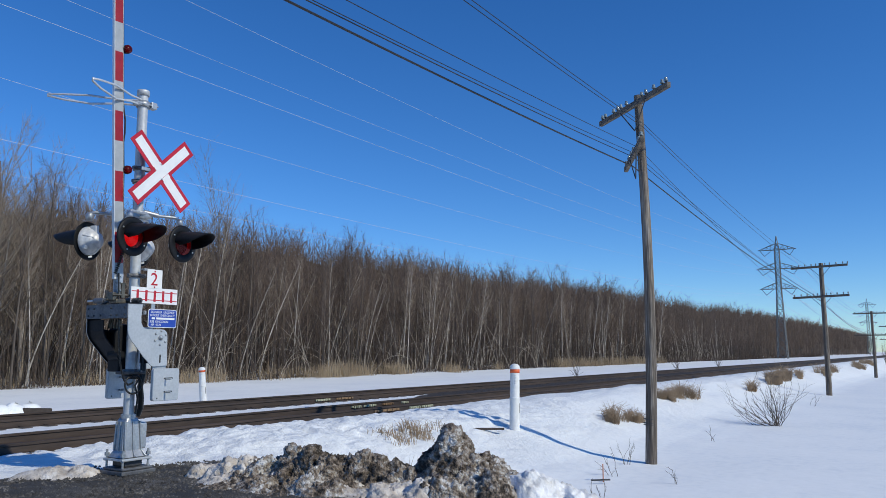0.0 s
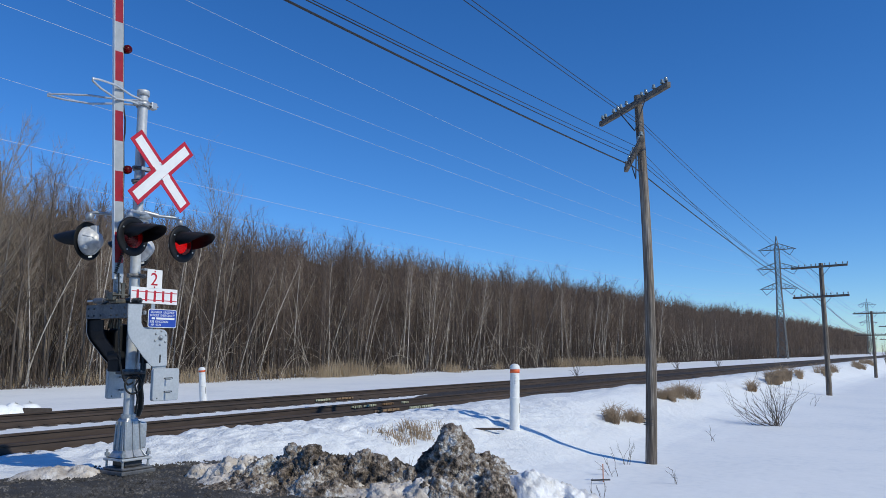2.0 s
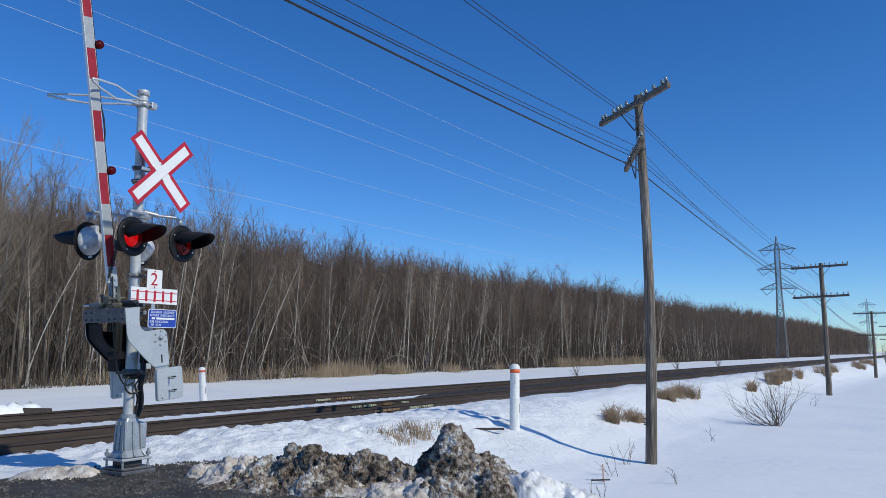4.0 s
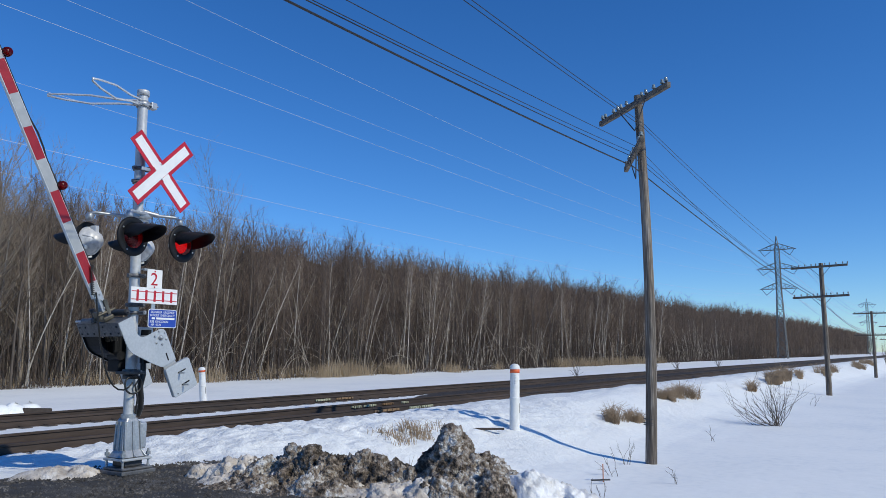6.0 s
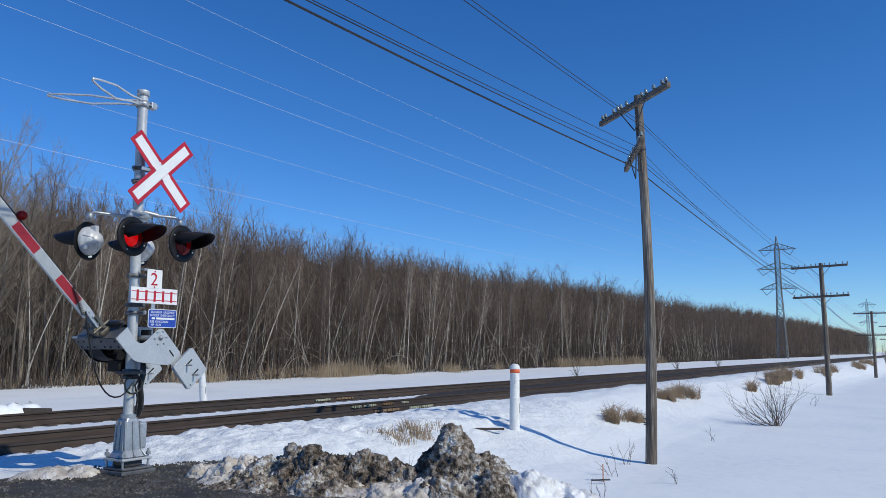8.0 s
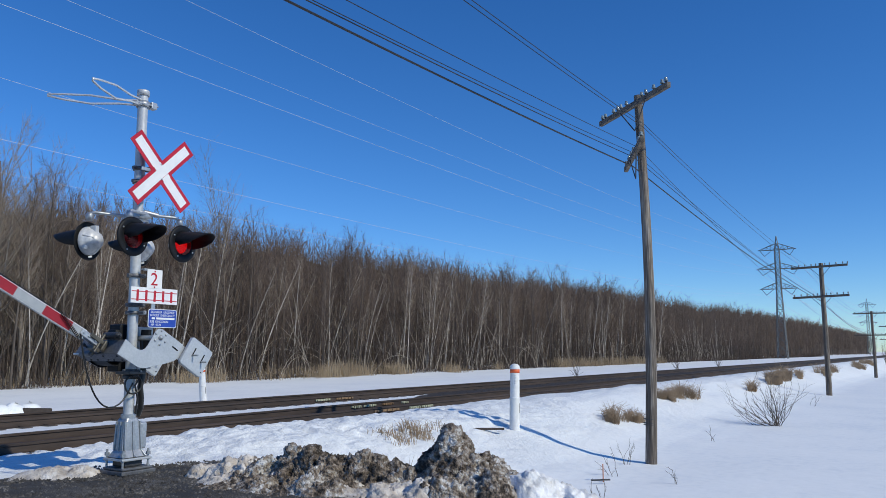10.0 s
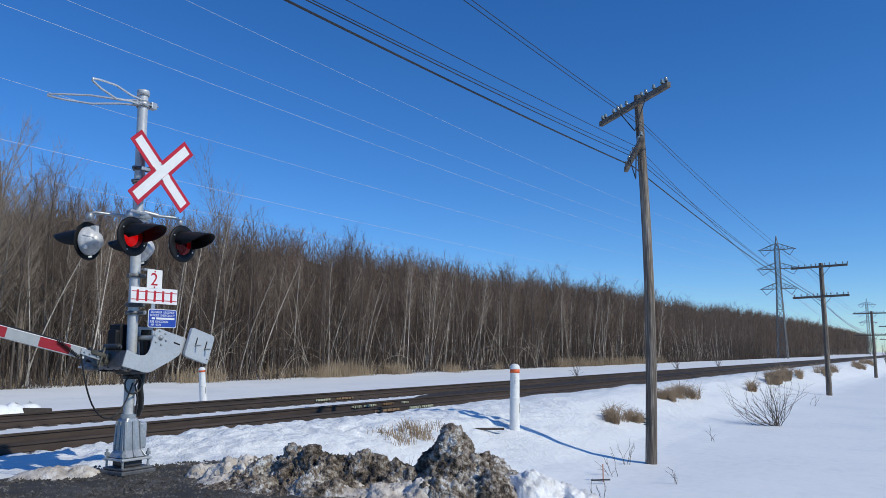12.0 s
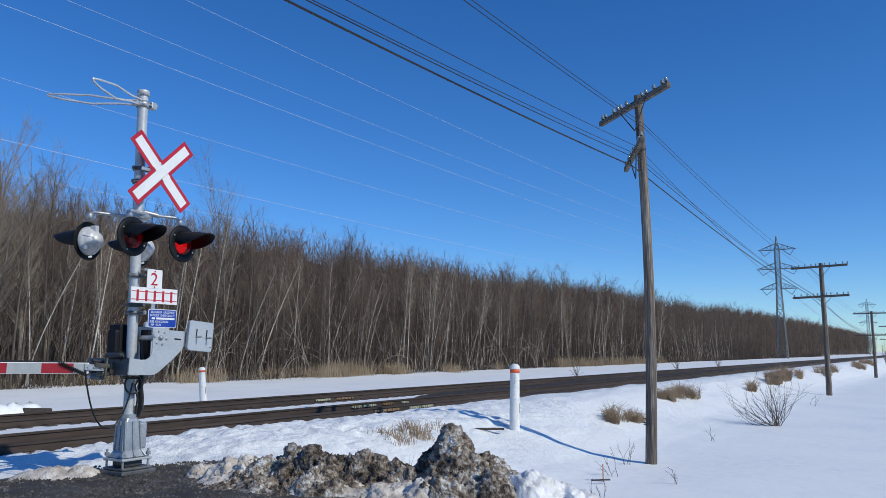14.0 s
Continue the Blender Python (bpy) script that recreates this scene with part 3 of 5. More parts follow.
def light_unit(at, rz, lit_core=False):
    """A round black backboard with lens, long hood and silver-grey rear housing; faces local -y."""
    m = Matrix.Translation(at) @ pose(0, 0, 0, 0, 0, rz)
    face = pose(0, 0, 0, 90, 0, 0)
    unit = part("backboard", Build().lathe([(0.0, 0.004), (0.15, 0.004), (0.152, 0.01), (0.235, 0.01), (0.25, 0.0), (0.254, -0.012), (0.247, -0.012), (0.235, 0.0), (0.0, 0.0)][1:-1], face, 40), BLACK, signal, "round matt black backboard", m)
    b = Build().lathe([(0.0, 0.05), (0.05, 0.048), (0.1, 0.035), (0.14, 0.014), (0.152, 0.006)], face, 32)
    part("lens", b, RED_GLASS, unit, "red signal lens")
    prof = [(0.19, -0.012), (0.186, -0.05), (0.165, -0.062), (0.15, -0.1), (0.115, -0.15), (0.085, -0.165), (0.08, -0.185), (0.0, -0.19)]
    b = Build().lathe(prof, face, 28)
    for a in (20, 140, 260):
        b.tube([(0.17 * math.cos(radians(a)), 0.03, 0.17 * math.sin(radians(a))), (0.15 * math.cos(radians(a)), 0.1, 0.15 * math.sin(radians(a))), (0.08 * math.cos(radians(a)), 0.17, 0.08 * math.sin(radians(a)))], 0.014, 6)
    b.box((0, 0.1, 0.12), (0.07, 0.1, 0.16), bevel=0.02)
    b.box((0.14, 0.085, -0.1), (0.05, 0.05, 0.05), bevel=0.01)
    b.tube([(0.0, 0.07, -0.2), (0.03, 0.1, -0.215), (0.05, 0.07, -0.22)], 0.012, 6)
    part("housing", b, SILVER_PAINT, unit, "silver-grey rear lamp housing")
    # hood: half tube, longer at the top, drooping a little
    vs, fs = [], []
    steps, arc = 10, 22
    for shell in (0, 1):
        for i in range(steps + 1):
            for k in range(arc + 1):
                a = radians(-16 + 194 * k / arc)
                ln = 0.05 + 0.44 * max(0.0, math.sin(math.pi * k / arc)) ** 0.48
                w = i / steps
                r = 0.168 - 0.003 * shell - 0.02 * w - (0.02 * w if math.sin(a) < 0.2 else 0)
                vs.append((r * math.cos(a), -ln * w, r * math.sin(a) - 0.035 * w * w))
    row = arc + 1
    off = (steps + 1) * row
    for i in range(steps):
        for k in range(arc):
            q = (i * row + k, i * row + k + 1, (i + 1) * row + k + 1, (i + 1) * row + k)
            fs += [q, tuple(off + j for j in q[::-1])]
    for k in range(arc):
        fs.append((steps * row + k, steps * row + k + 1, off + steps * row + k + 1, off + steps * row + k))
    for i in range(steps):
        fs.append((i * row, (i + 1) * row, off + (i + 1) * row, off + i * row))
        fs.append((i * row + arc, off + i * row + arc, off + (i + 1) * row + arc, (i + 1) * row + arc))
    part("hood", Build().add(vs, fs, True), BLACK, unit, "long black visor hood")
    part("reflector", Build().lathe([(0.148, -0.008), (0.1, -0.035), (0.0, -0.045)], pose(0, 0.06, 0, 90, 0, 0), 24), DARK_STEEL, unit)
    for a in (60, 150, 240, 330):
        part("screw", Build().lathe([(0.012, 0), (0.012, 0.006), (0, 0.008)], pose(0.2 * math.cos(radians(a)), -0.01, 0.2 * math.sin(radians(a)), 90, 0, 0), 8), GALV, unit)
    if lit_core:
        vs, fs = [], []
        core = Build()
        r = 0.128
        for i in range(9):
            th = math.pi * i / 8
            for k in range(16):
                a = 2 * math.pi * k / 16
                vs.append((r * math.sin(th) * math.cos(a), 0.2 * r * -math.cos(th), r * math.sin(th) * math.sin(a)))
        for i in range(8):
            for k in range(16):
                fs.append((i * 16 + k, i * 16 + (k + 1) % 16, (i + 1) * 16 + (k + 1) % 16, (i + 1) * 16 + k))
        core.add(vs, fs, True)
        me = core.mesh("lamp_core", LAMP_GLOW)
        me.materials.append(DARK_STEEL)
        me.polygons.foreach_set("material_index", [0 if i < 64 else 1 for i in range(128)])
        ob = new("lamp_core", me)
        ob.parent = unit
        CORES.append(ob)
    return unit


light_unit((-0.355, -0.4, 3.005), 8, True)
light_unit((0.4, -0.42, 2.995), 8, True)
light_unit((-0.5, 0.35, 2.985), 196)
light_unit((0.31, 0.38, 2.985), 196)
b = Build()
b.tube([(-0.56, 0.24, 3.28), (-0.56, 0.24, 3.33), (-0.52, 0.2, 3.35), (-0.05, 0.12, 3.35), (0.3, 0.22, 3.35), (0.33, 0.28, 3.3)], 0.021, 10)
b.tube([(-0.36, -0.3, 3.24), (-0.36, -0.29, 3.32), (-0.31, -0.27, 3.36), (0.02, -0.12, 3.37), (0.36, -0.28, 3.36), (0.42, -0.3, 3.33), (0.42, -0.3, 3.26)], 0.021, 10)
part("light_crossarm", b, GALV, signal, "galvanised pipe arm that carries the lights")
b = Build().box((0.0, 0, 3.36), (0.2, 0.3, 0.1), bevel=0.03)
b.tube([(0.0, -0.1, 3.4), (0.16, -0.18, 3.37)], 0.034, 10)
part("light_bracket", b, GALV, signal)
for p in ((-0.36, -0.31, 3.3), (0.42, -0.31, 3.3), (-0.56, 0.24, 3.3), (0.33, 0.27, 3.3)):
    part("elbow", Build().lathe([(0.0, 0.05), (0.035, 0.04), (0.045, 0.0), (0.04, -0.06), (0.0, -0.065)], Matrix.Translation(p), 12), GALV, signal)

# ---- gate mechanism on the mast ----
b = Build().box((0.21, 0.17, 1.6), (0.24, 0.3, 0.56), bevel=0.02)
part("mechanism_case", b, PALE_STEEL, signal, "grey steel case of the gate drive")
b = Build().box((0.03, 0.22, 1.6), (0.3, 0.24, 0.62), bevel=0.02).box((-0.12, 0.2, 1.66), (0.12, 0.18, 0.36), bevel=0.03)
b.tube([(-0.13, 0.04, 1.5), (-0.13, 0.26, 1.5)], 0.06, 12)
b.box((0.13, -0.1, 1.62), (0.05, 0.16, 0.44), bevel=0.01)
part("drive_motor", b, BLACK, signal, "dark gate drive motor")
b = Build().tube([(0.104, -0.425, 1.731), (0.104, 0.445, 1.731)], 0.035, 14)
part("hub_shaft", b, GALV, signal, "steel hub shaft")
b = Build().box((-0.02, -0.02, 1.28), (0.24, 0.3, 0.04), bevel=0.01)
b.lathe([(0.074, 1.2), (0.1, 1.2), (0.1, 1.26), (0.074, 1.26)], None, 20)
part("mechanism_bracket", b, DARK_STEEL, signal)

# ---- the gate: turns about the hub; built with the arm standing along +z ----
HUB = Vector((6.484, 8.91, 1.631))
gate = thing("crossing_gate", "red and silver striped crossing gate arm with steel counterweights", "crossing gate", Matrix.Translation(HUB))
PLATE_OUT = [(-0.50, 0.41), (-0.29, 0.418), (-0.302, 0.25), (-0.295, 0.18), (-0.27, 0.135), (-0.235, 0.113), (-0.18, 0.105), (0.02, 0.108), (0.06, 0.1),
             (0.09, 0.075), (0.106, 0.04), (0.118, -0.36), (-0.10, -0.37), (-0.135, -0.35), (-0.24, -0.25), (-0.44, -0.03), (-0.475, 0.03), (-0.488, 0.09)]
for name, y in (("side_plate", -0.42), ("side_plate", 0.44)):
    pl = part(name, Build().plate(PLATE_OUT, 0.014, Matrix.Translation((0, y, 0)) @ FACING, 0.003), PALE_STEEL, gate, "curved grey steel side plate")
    s = -1 if y < 0 else 1
    out = y - 0.014 if y < 0 else y
    part("hub_cap", Build().lathe([(0.034, 0), (0.034, 0.012), (0.024, 0.014), (0.022, 0.03), (0.0, 0.032)], pose(0, out, 0, 90 if y < 0 else -90, 0, 0), 16), GALV, pl, "hub bolt with washer")
    for k in range(6):
        a = radians(60 * k + 25)
        part("bolt", Build().lathe([(0.016, 0), (0.016, 0.01), (0.01, 0.014), (0, 0.014)], pose(0.09 * math.cos(a), out, 0.09 * math.sin(a), 90 if y < 0 else -90, 0, 0), 6), GALV, pl)
    part("slot", Build().plate(rounded(0.02, 0.11, 0.009, 4), 0.002, Matrix.Translation((0.005, out, -0.27)) @ FACING), BLACK, pl)
    cw = part("counterweight", Build().plate(rounded(0.40, 0.41, 0.035, 5), 0.055, Matrix.Translation((0.075, out - (0.004 if y < 0 else -0.06), -0.6)) @ FACING, 0.006), PALE_STEEL, gate, "thick grey steel counterweight block")
    o2 = out - 0.06 if y < 0 else out + 0.004
    for v in (-0.52, -0.69):
        part("slot", Build().plate(rounded(0.13, 0.018, 0.008, 4, 0.105, v), 0.002, Matrix.Translation((0, o2, 0)) @ FACING), BLACK, cw)
        part("stud", Build().tube([(0.06, o2, v - 0.005), (0.06, o2 - 0.11, v - 0.005)], 0.012, 8), GALV, cw, "threaded stud")
    part("mounting_flange", Build().box((0.02, out + (0.03 if y < 0 else -0.03), -0.38), (0.2, 0.012, 0.07), bevel=0.003), PALE_STEEL, cw)
    part("hole", Build().lathe([(0.01, 0), (0.0, 0.001)], pose(-0.06, o2 - 0.001, -0.77, 90, 0, 0), 8), BLACK, cw)

# channel between the two plates
b = Build()
b.box((-0.5, 0.005, 0.327), (0.012, 0.86, 0.17))
b.box((-0.4, 0.005, 0.416), (0.2, 0.86, 0.01))
b.box((-0.46, 0.005, 0.247), (0.09, 0.86, 0.01))
b.box((-0.3, 0.0, 0.327), (0.012, 0.84, 0.15))
part("cross_channel", b, CHANNEL_STEEL, gate, "grey steel channel between the side plates")
for y in (-0.38, -0.22, -0.1, 0.12, 0.26, 0.38):
    for z in (0.37, 0.28):
        if (y in (-0.22, 0.12)) and z > 0.3:
            continue
        part("bolt", Build().lathe([(0.014, 0), (0.014, 0.012), (0, 0.014)], pose(-0.506, y, z, 0, -90, 0), 6), DARK_STEEL, gate)
# black pan, added to keep the space between the side plates dark
PAN = [(-0.47, 0.22), (-0.466, 0.09), (-0.452, 0.04), (-0.42, -0.02), (-0.23, -0.23), (-0.14, -0.32)]
b = Build()
n = len(PAN)
b.add([(u + o, y, v + o) for o in (0.0, 0.012) for y in (0.11, 0.425) for u, v in PAN],
      [(i, i + 1, n + i + 1, n + i) for i in range(n - 1)] + [(2 * n + i, 3 * n + i, 3 * n + i + 1, 2 * n + i + 1) for i in range(n - 1)] + [(i, 2 * n + i, 2 * n + i + 1, i + 1) for i in range(n - 1)])
part("belly_pan", b, BLACK, gate, "added black pan that darkens the gap between the side plates")
# black copy of the plate outline: shade painted over the far plate's inner face
b = Build().plate(PLATE_OUT, 0.004, Matrix.Translation((0, 0.424, 0)) @ FACING)
part("plate_lining", b, BLACK, gate, "black sheet for the shade on the side plate's inner face")
b = Build()
for k in range(7):
    y = -0.3 + 0.035 * k + 0.2
    pts = [(-0.36 + 0.02 * math.sin(k), y + 0.06 * s / 6, 0.24 - 0.03 * s) for s in range(5)]
    b.tube(pts, 0.014, 6)
part("spring_pack", b, BRASS, gate, "greasy shear-spring pack")
b = Build()
b.tube([(-0.54, 0.0, 0.47), (-0.54, 0.21, 0.47)], 0.034, 14)
b.tube([(-0.54, -0.03, 0.47), (-0.54, 0.0, 0.47)], 0.024, 10)
b.box((-0.52, 0.1, 0.435), (0.06, 0.1, 0.03), bevel=0.006)
part("spring_cylinder", b, CHANNEL_STEEL, gate, "dull grey spring damper cylinder")
part("piston_rod", Build().tube([(-0.54, 0.21, 0.47), (-0.54, 0.23, 0.47), (-0.54, 0.36, 0.47)], [0.02, 0.013, 0.013], 10), BRIGHT_STEEL, gate, "bright piston rod")
b = Build()
b.tube([(-0.27, -0.32, 0.47), (-0.27, -0.06, 0.47)], 0.04, 12)
b.tube([(-0.27, -0.38, 0.47), (-0.27, -0.32, 0.47)], 0.013, 8)
b.lathe([(0.03, 0), (0.04, 0.02), (0.0, 0.03)], pose(-0.27, -0.32, 0.47, 90, 0, 0), 10)
part("spring_cylinder", b, DARK_STEEL, gate, "dark spring damper cylinder")
ARM_Y = -0.10
b = Build().box((-0.42, ARM_Y, 0.46), (0.15, 0.14, 0.06), bevel=0.02)
b.box((-0.5, ARM_Y + 0.02, 0.52), (0.05, 0.14, 0.1), bevel=0.01)
b.box((-0.4, ARM_Y - 0.06, 0.6), (0.05, 0.03, 0.2), bevel=0.006)
b.tube([(-0.55, ARM_Y - 0.06, 0.54), (-0.3, ARM_Y - 0.06, 0.54)], 0.016, 8)
b.tube([(-0.55, ARM_Y + 0.06, 0.48), (-0.3, ARM_Y + 0.06, 0.48)], 0.016, 8)
part("arm_saddle", b, BRASS, gate, "oily cast arm saddle")
b = Build().box((-0.43, ARM_Y - 0.042, 0.67), (0.075, 0.012, 0.3), bevel=0.003)
b.box((-0.43, ARM_Y + 0.042, 0.67), (0.075, 0.012, 0.3), bevel=0.003)
b.box((-0.43, ARM_Y, 0.56), (0.05, 0.09, 0.03), bevel=0.006)
for z in (0.6, 0.7, 0.78):
    b.tube([(-0.43, ARM_Y - 0.065, z), (-0.43, ARM_Y + 0.065, z)], 0.012, 6)
part("arm_bracket", b, GALV, gate, "galvanised arm bracket")
for x, y, z0, z1 in ((-0.345, 0.02, 0.42, 0.62), (-0.36, 0.2, 0.42, 0.56), (-0.48, 0.06, 0.42, 0.6)):
    b = Build().tube([(x, y, z0), (x, y, z1)], 0.013, 8)
    for q in (0.1, 0.85):
        b.tube([(x, y, z0 + (z1 - z0) * q), (x, y, z0 + (z1 - z0) * q + 0.03)], 0.024, 6, smooth=False)
    part("guide_rod", b, DARK_STEEL, gate, "dark threaded guide rod")
# the arm leans a little from the plates
LEAN = pose(-0.43, ARM_Y, 0.55, 0, -3.5, 0)
AW, AT, AL = 0.066, 0.026, 7.4
o = [(-AW, -AT), (AW, -AT), (AW, AT), (-AW, AT)]
arm = part("arm", Build().plate(rounded(2 * AW, 2 * AT, 0.006, 3), AL - 0.2, Matrix.Translation((0, 0, 0.2))), WHITE, gate, "white-edged gate arm", LEAN)
z0, k = 0.40, 0
zs = 0.2
bands = [(0.22, 0.405, SILVER_TAPE)]
z = 0.405
while z < AL:
    bands.append((z, min(z + 0.398, AL), ARM_RED if k % 2 == 0 else SILVER_TAPE))
    z += 0.398
    k += 1
for a, c, mt in bands:
    for sgn in (-1, 1):
        y = -AT - 0.0022 if sgn < 0 else AT + 0.0007
        part("stripe", Build().box((0, y + 0.0007, (a + c) / 2), (2 * AW - 0.016, 0.0015, c - a)), mt, arm, "red reflective stripe" if mt is ARM_RED else "silver reflective stripe")
for z in (1.63, 3.25, 5.6):
    b = Build().lathe([(0.0, 0.0), (0.05, 0.004), (0.055, 0.03), (0.05, 0.052), (0.0, 0.058)], pose(AW + 0.05, -0.02, z, 90, 0, 0), 18)
    part("arm_lamp", b, RED_GLASS, arm, "small red arm lamp")
    part("lamp_back", Build().lathe([(0.0, -0.008), (0.056, -0.006), (0.058, 0.012), (0.052, 0.014)], pose(AW + 0.05, -0.02, z, 90, 0, 0), 18), BLACK, arm, "black lamp back")
    part("lamp_bracket", Build().box((AW + 0.005, 0.0, z - 0.02), (0.03, 0.04, 0.09), bevel=0.008).box((AW + 0.04, 0.035, z), (0.09, 0.02, 0.08), bevel=0.008), BLACK, arm, "black lamp bracket")
pts = [(AW + 0.01, -0.01, 0.55), (AW + 0.012, 0, 1.2), (AW + 0.014, -0.01, 1.6), (AW + 0.016, 0, 2.0), (AW + 0.03, -0.01, 2.12), (AW + 0.035, -0.01, 2.3), (AW + 0.01, -0.005, 2.5), (AW + 0.014, 0, 3.3), (AW + 0.01, 0, 5.6)]
part("lamp_cable", Build().tube(pts, 0.011, 6), BLACK_RUBBER, arm, "black lamp cable")
pts = []
for i in range(150):
    t = i / 149
    a = t * 2 * math.pi * 15
    c = Vector((AW - 0.0 - 0.14 * t, -0.04, 0.6 - 0.34 * t))
    pts.append(c + Vector((0.018 * math.cos(a), 0.018 * math.sin(a) - 0.015, 0.0)))
part("coiled_cord", Build().tube(pts, 0.006, 5), BLACK_RUBBER, arm, "black coiled cord")

# hanging feed cable in short rigid links
CABLE = []
CABLE_LINKS, LINK = 19, 0.08
for i in range(CABLE_LINKS):
    ob = part("cable_link", Build().tube([(0, 0, -0.004), (0, 0, LINK / 2), (0, 0, LINK + 0.004)], 0.0105, 8), BLACK_RUBBER, gate if i < 0 else None)
    CABLE.append(ob)
feed = thing("feed_cable", "black rubber feed cable hanging from the gate arm", "cable", Matrix.Translation(HUB))
for ob in CABLE:
    ob.parent = feed


# ---- pole line ----
def crossarm(pole, z, deg, far, near, pins, low=False):
    """A wooden arm with pins and glass insulators, bolted to the pole and braced."""
    m = pose(0, 0, z, 0, 0, deg)
    mid = (far - near) / 2
    arm = part("crossarm", Build().box((mid, 0.11, 0), (far + near, 0.095, 0.125), bevel=0.012), ARM_WOOD, pole, "weathered wooden crossarm", m)
    for u in pins:
        b = Build().tube([(u, 0.11, 0.05), (u, 0.11, 0.13)], 0.016, 6)
        part("pin", b, DARK_STEEL, arm)
        b = Build().lathe([(0.03, 0.10), (0.045, 0.105), (0.046, 0.13), (0.03, 0.145), (0.034, 0.165), (0.03, 0.19), (0.0, 0.2)], Matrix.Translation((u, 0.11, 0)), 10)
        part("insulator", b, GLASS_GREEN, arm, "pale glass insulator")
    for s in (-0.55, 0.55):
        part("brace", Build().tube([(s, 0.16, -0.05), (0.0, 0.12, -0.62)], 0.014, 6), DARK_STEEL, arm, "dark iron brace")
    return arm


def pole_thing(x, y, z0, z1, r, arms, label, lean=0.0, bow=0.0):
    p = thing("utility_pole", label, "utility pole", pose(x, y, z0, 0, lean, 0), "pole line along the railway")
    h = z1 - z0
    rng = random.Random(int(x))
    pts = [(0.012 * math.sin(k * 1.3) + 0.31 * bow * math.sin(math.pi * k / 8), 0.012 * math.cos(k * 0.9) - 0.95 * bow * math.sin(math.pi * k / 8), -0.4 + (h + 0.4) * k / 8) for k in range(9)]
    part("post", Build().tube(pts, [r * (1 - 0.28 * k / 8) for k in range(9)], 20), POLE_WOOD, p, "weathered grey-brown wooden post")
    for z, deg, far, near, pins in arms:
        crossarm(p, z - z0, deg, far, near, pins)
    return p


UP = [-1.3, -1.15, -0.82, -0.5, -0.32, 0.35, 0.6, 0.75, 0.95, 1.35, 1.5]
LOWP = [-0.98, -0.6, 0.3, 0.7, 1.1, 1.6]
p = pole_thing(16.725, 5.345, -0.95, 7.27, 0.126, [(7.05, 49, 1.6, 1.4, UP), (5.95, 26, 1.75, 1.1, LOWP)], "weathered wooden utility pole with a skewed crossarm on snow", bow=0.085)
for z in (0.58, 0.62, 0.70):
    part("wire_wrap", Build().lathe([(0.13, z), (0.137, z + 0.006), (0.13, z + 0.014)], Matrix.Translation((0.01, 0, 0.25)), 20), DARK_STEEL, p)
TEN = [-1.45, -1.2, -0.85, -0.5, -0.25, 0.25, 0.5, 0.85, 1.2, 1.6]
pole_thing(48.19, 5.18, -1.35, 6.45, 0.16, [(6.25, 76, 1.65, 1.45, TEN), (4.55, 70, 1.7, 1.5, TEN)], "weathered wooden utility pole with two long crossarms")
pole_thing(93.47, 5.51, -1.4, 5.75, 0.17, [(5.5, 80, 1.8, 1.8, TEN), (3.2, 80, 1.8, 1.8, TEN)], "distant wooden utility pole with two crossarms")
pole_thing(140, 5.6, -1.4, 5.6, 0.17, [(5.4, 80, 1.8, 1.8, TEN), (3.4, 80, 1.8, 1.8, TEN)], "distant wooden utility pole with two crossarms")
pole_thing(190, 5.6, -1.4, 5.6, 0.17, [(5.4, 80, 1.8, 1.8, TEN)], "far wooden utility pole with a crossarm")


def span(name, a, b, sag, r, mat, label, cat="wire", n=28, group=""):
    pts = []
    a, b = Vector(a), Vector(b)
    for k in range(n + 1):
        t = k / n
        pts.append(a.lerp(b, t) - Vector((0, 0, sag * 4 * t * (1 - t))))
    ob = part(name, Build().tube(pts, r, 6), mat)
    return tagged(ob, label, cat, group)


# each line runs from behind the camera over the first pole to the next ones
LINES = [((17.75, 5.87, 5.9), 0.015, (5.93, 5.36), (48.3, 5.3, 4.3)),
         ((17.5, 5.75, 6.05), 0.008, (6.12, 5.41), (48.3, 5.35, 4.45)),
         ((17.3, 5.65, 6.08), 0.006, (6.12, 5.38), (48.4, 5.6, 4.65)),
         ((16.9, 5.46, 6.12), 0.006, (6.49, 5.48), (48.7, 6.7, 4.65)),
         ((15.8, 4.95, 6.22), 0.006, (8.27, 6.07), (48.5, 6.2, 6.35)),
         ((15.72, 4.9, 6.25), 0.006, (8.39, 6.11), (48.4, 5.9, 6.35))]
for (x, y, z), r, (xb, zb), (x2, y2, z2) in LINES:
    lab = "thick black telephone cable strung between poles" if r > 0.01 else "thin dark line wire strung between poles"
    grp = "line wires"
    t = (xb + 16.0) / (x + 16.0)
    sag = 0.35
    a = (-16.0, y, (zb - z * t + sag * 4 * t * (1 - t)) / (1 - t))
    span("line_wire", a, (x, y, z), sag, r, WIRE_BLACK, lab, group=grp)
    span("line_wire", (x, y, z), (x2, y2, z2), 0.25, r, WIRE_BLACK, lab, group=grp)
    span("line_wire", (x2, y2, z2), (93.5, y2 + 0.4, z2 - 0.9), 0.5, r, WIRE_BLACK, lab, group=grp)


# ---- transmission towers ----
def strut(b, p, q, w):
    b.tube([p, q], w, 4, caps=False, smooth=False)


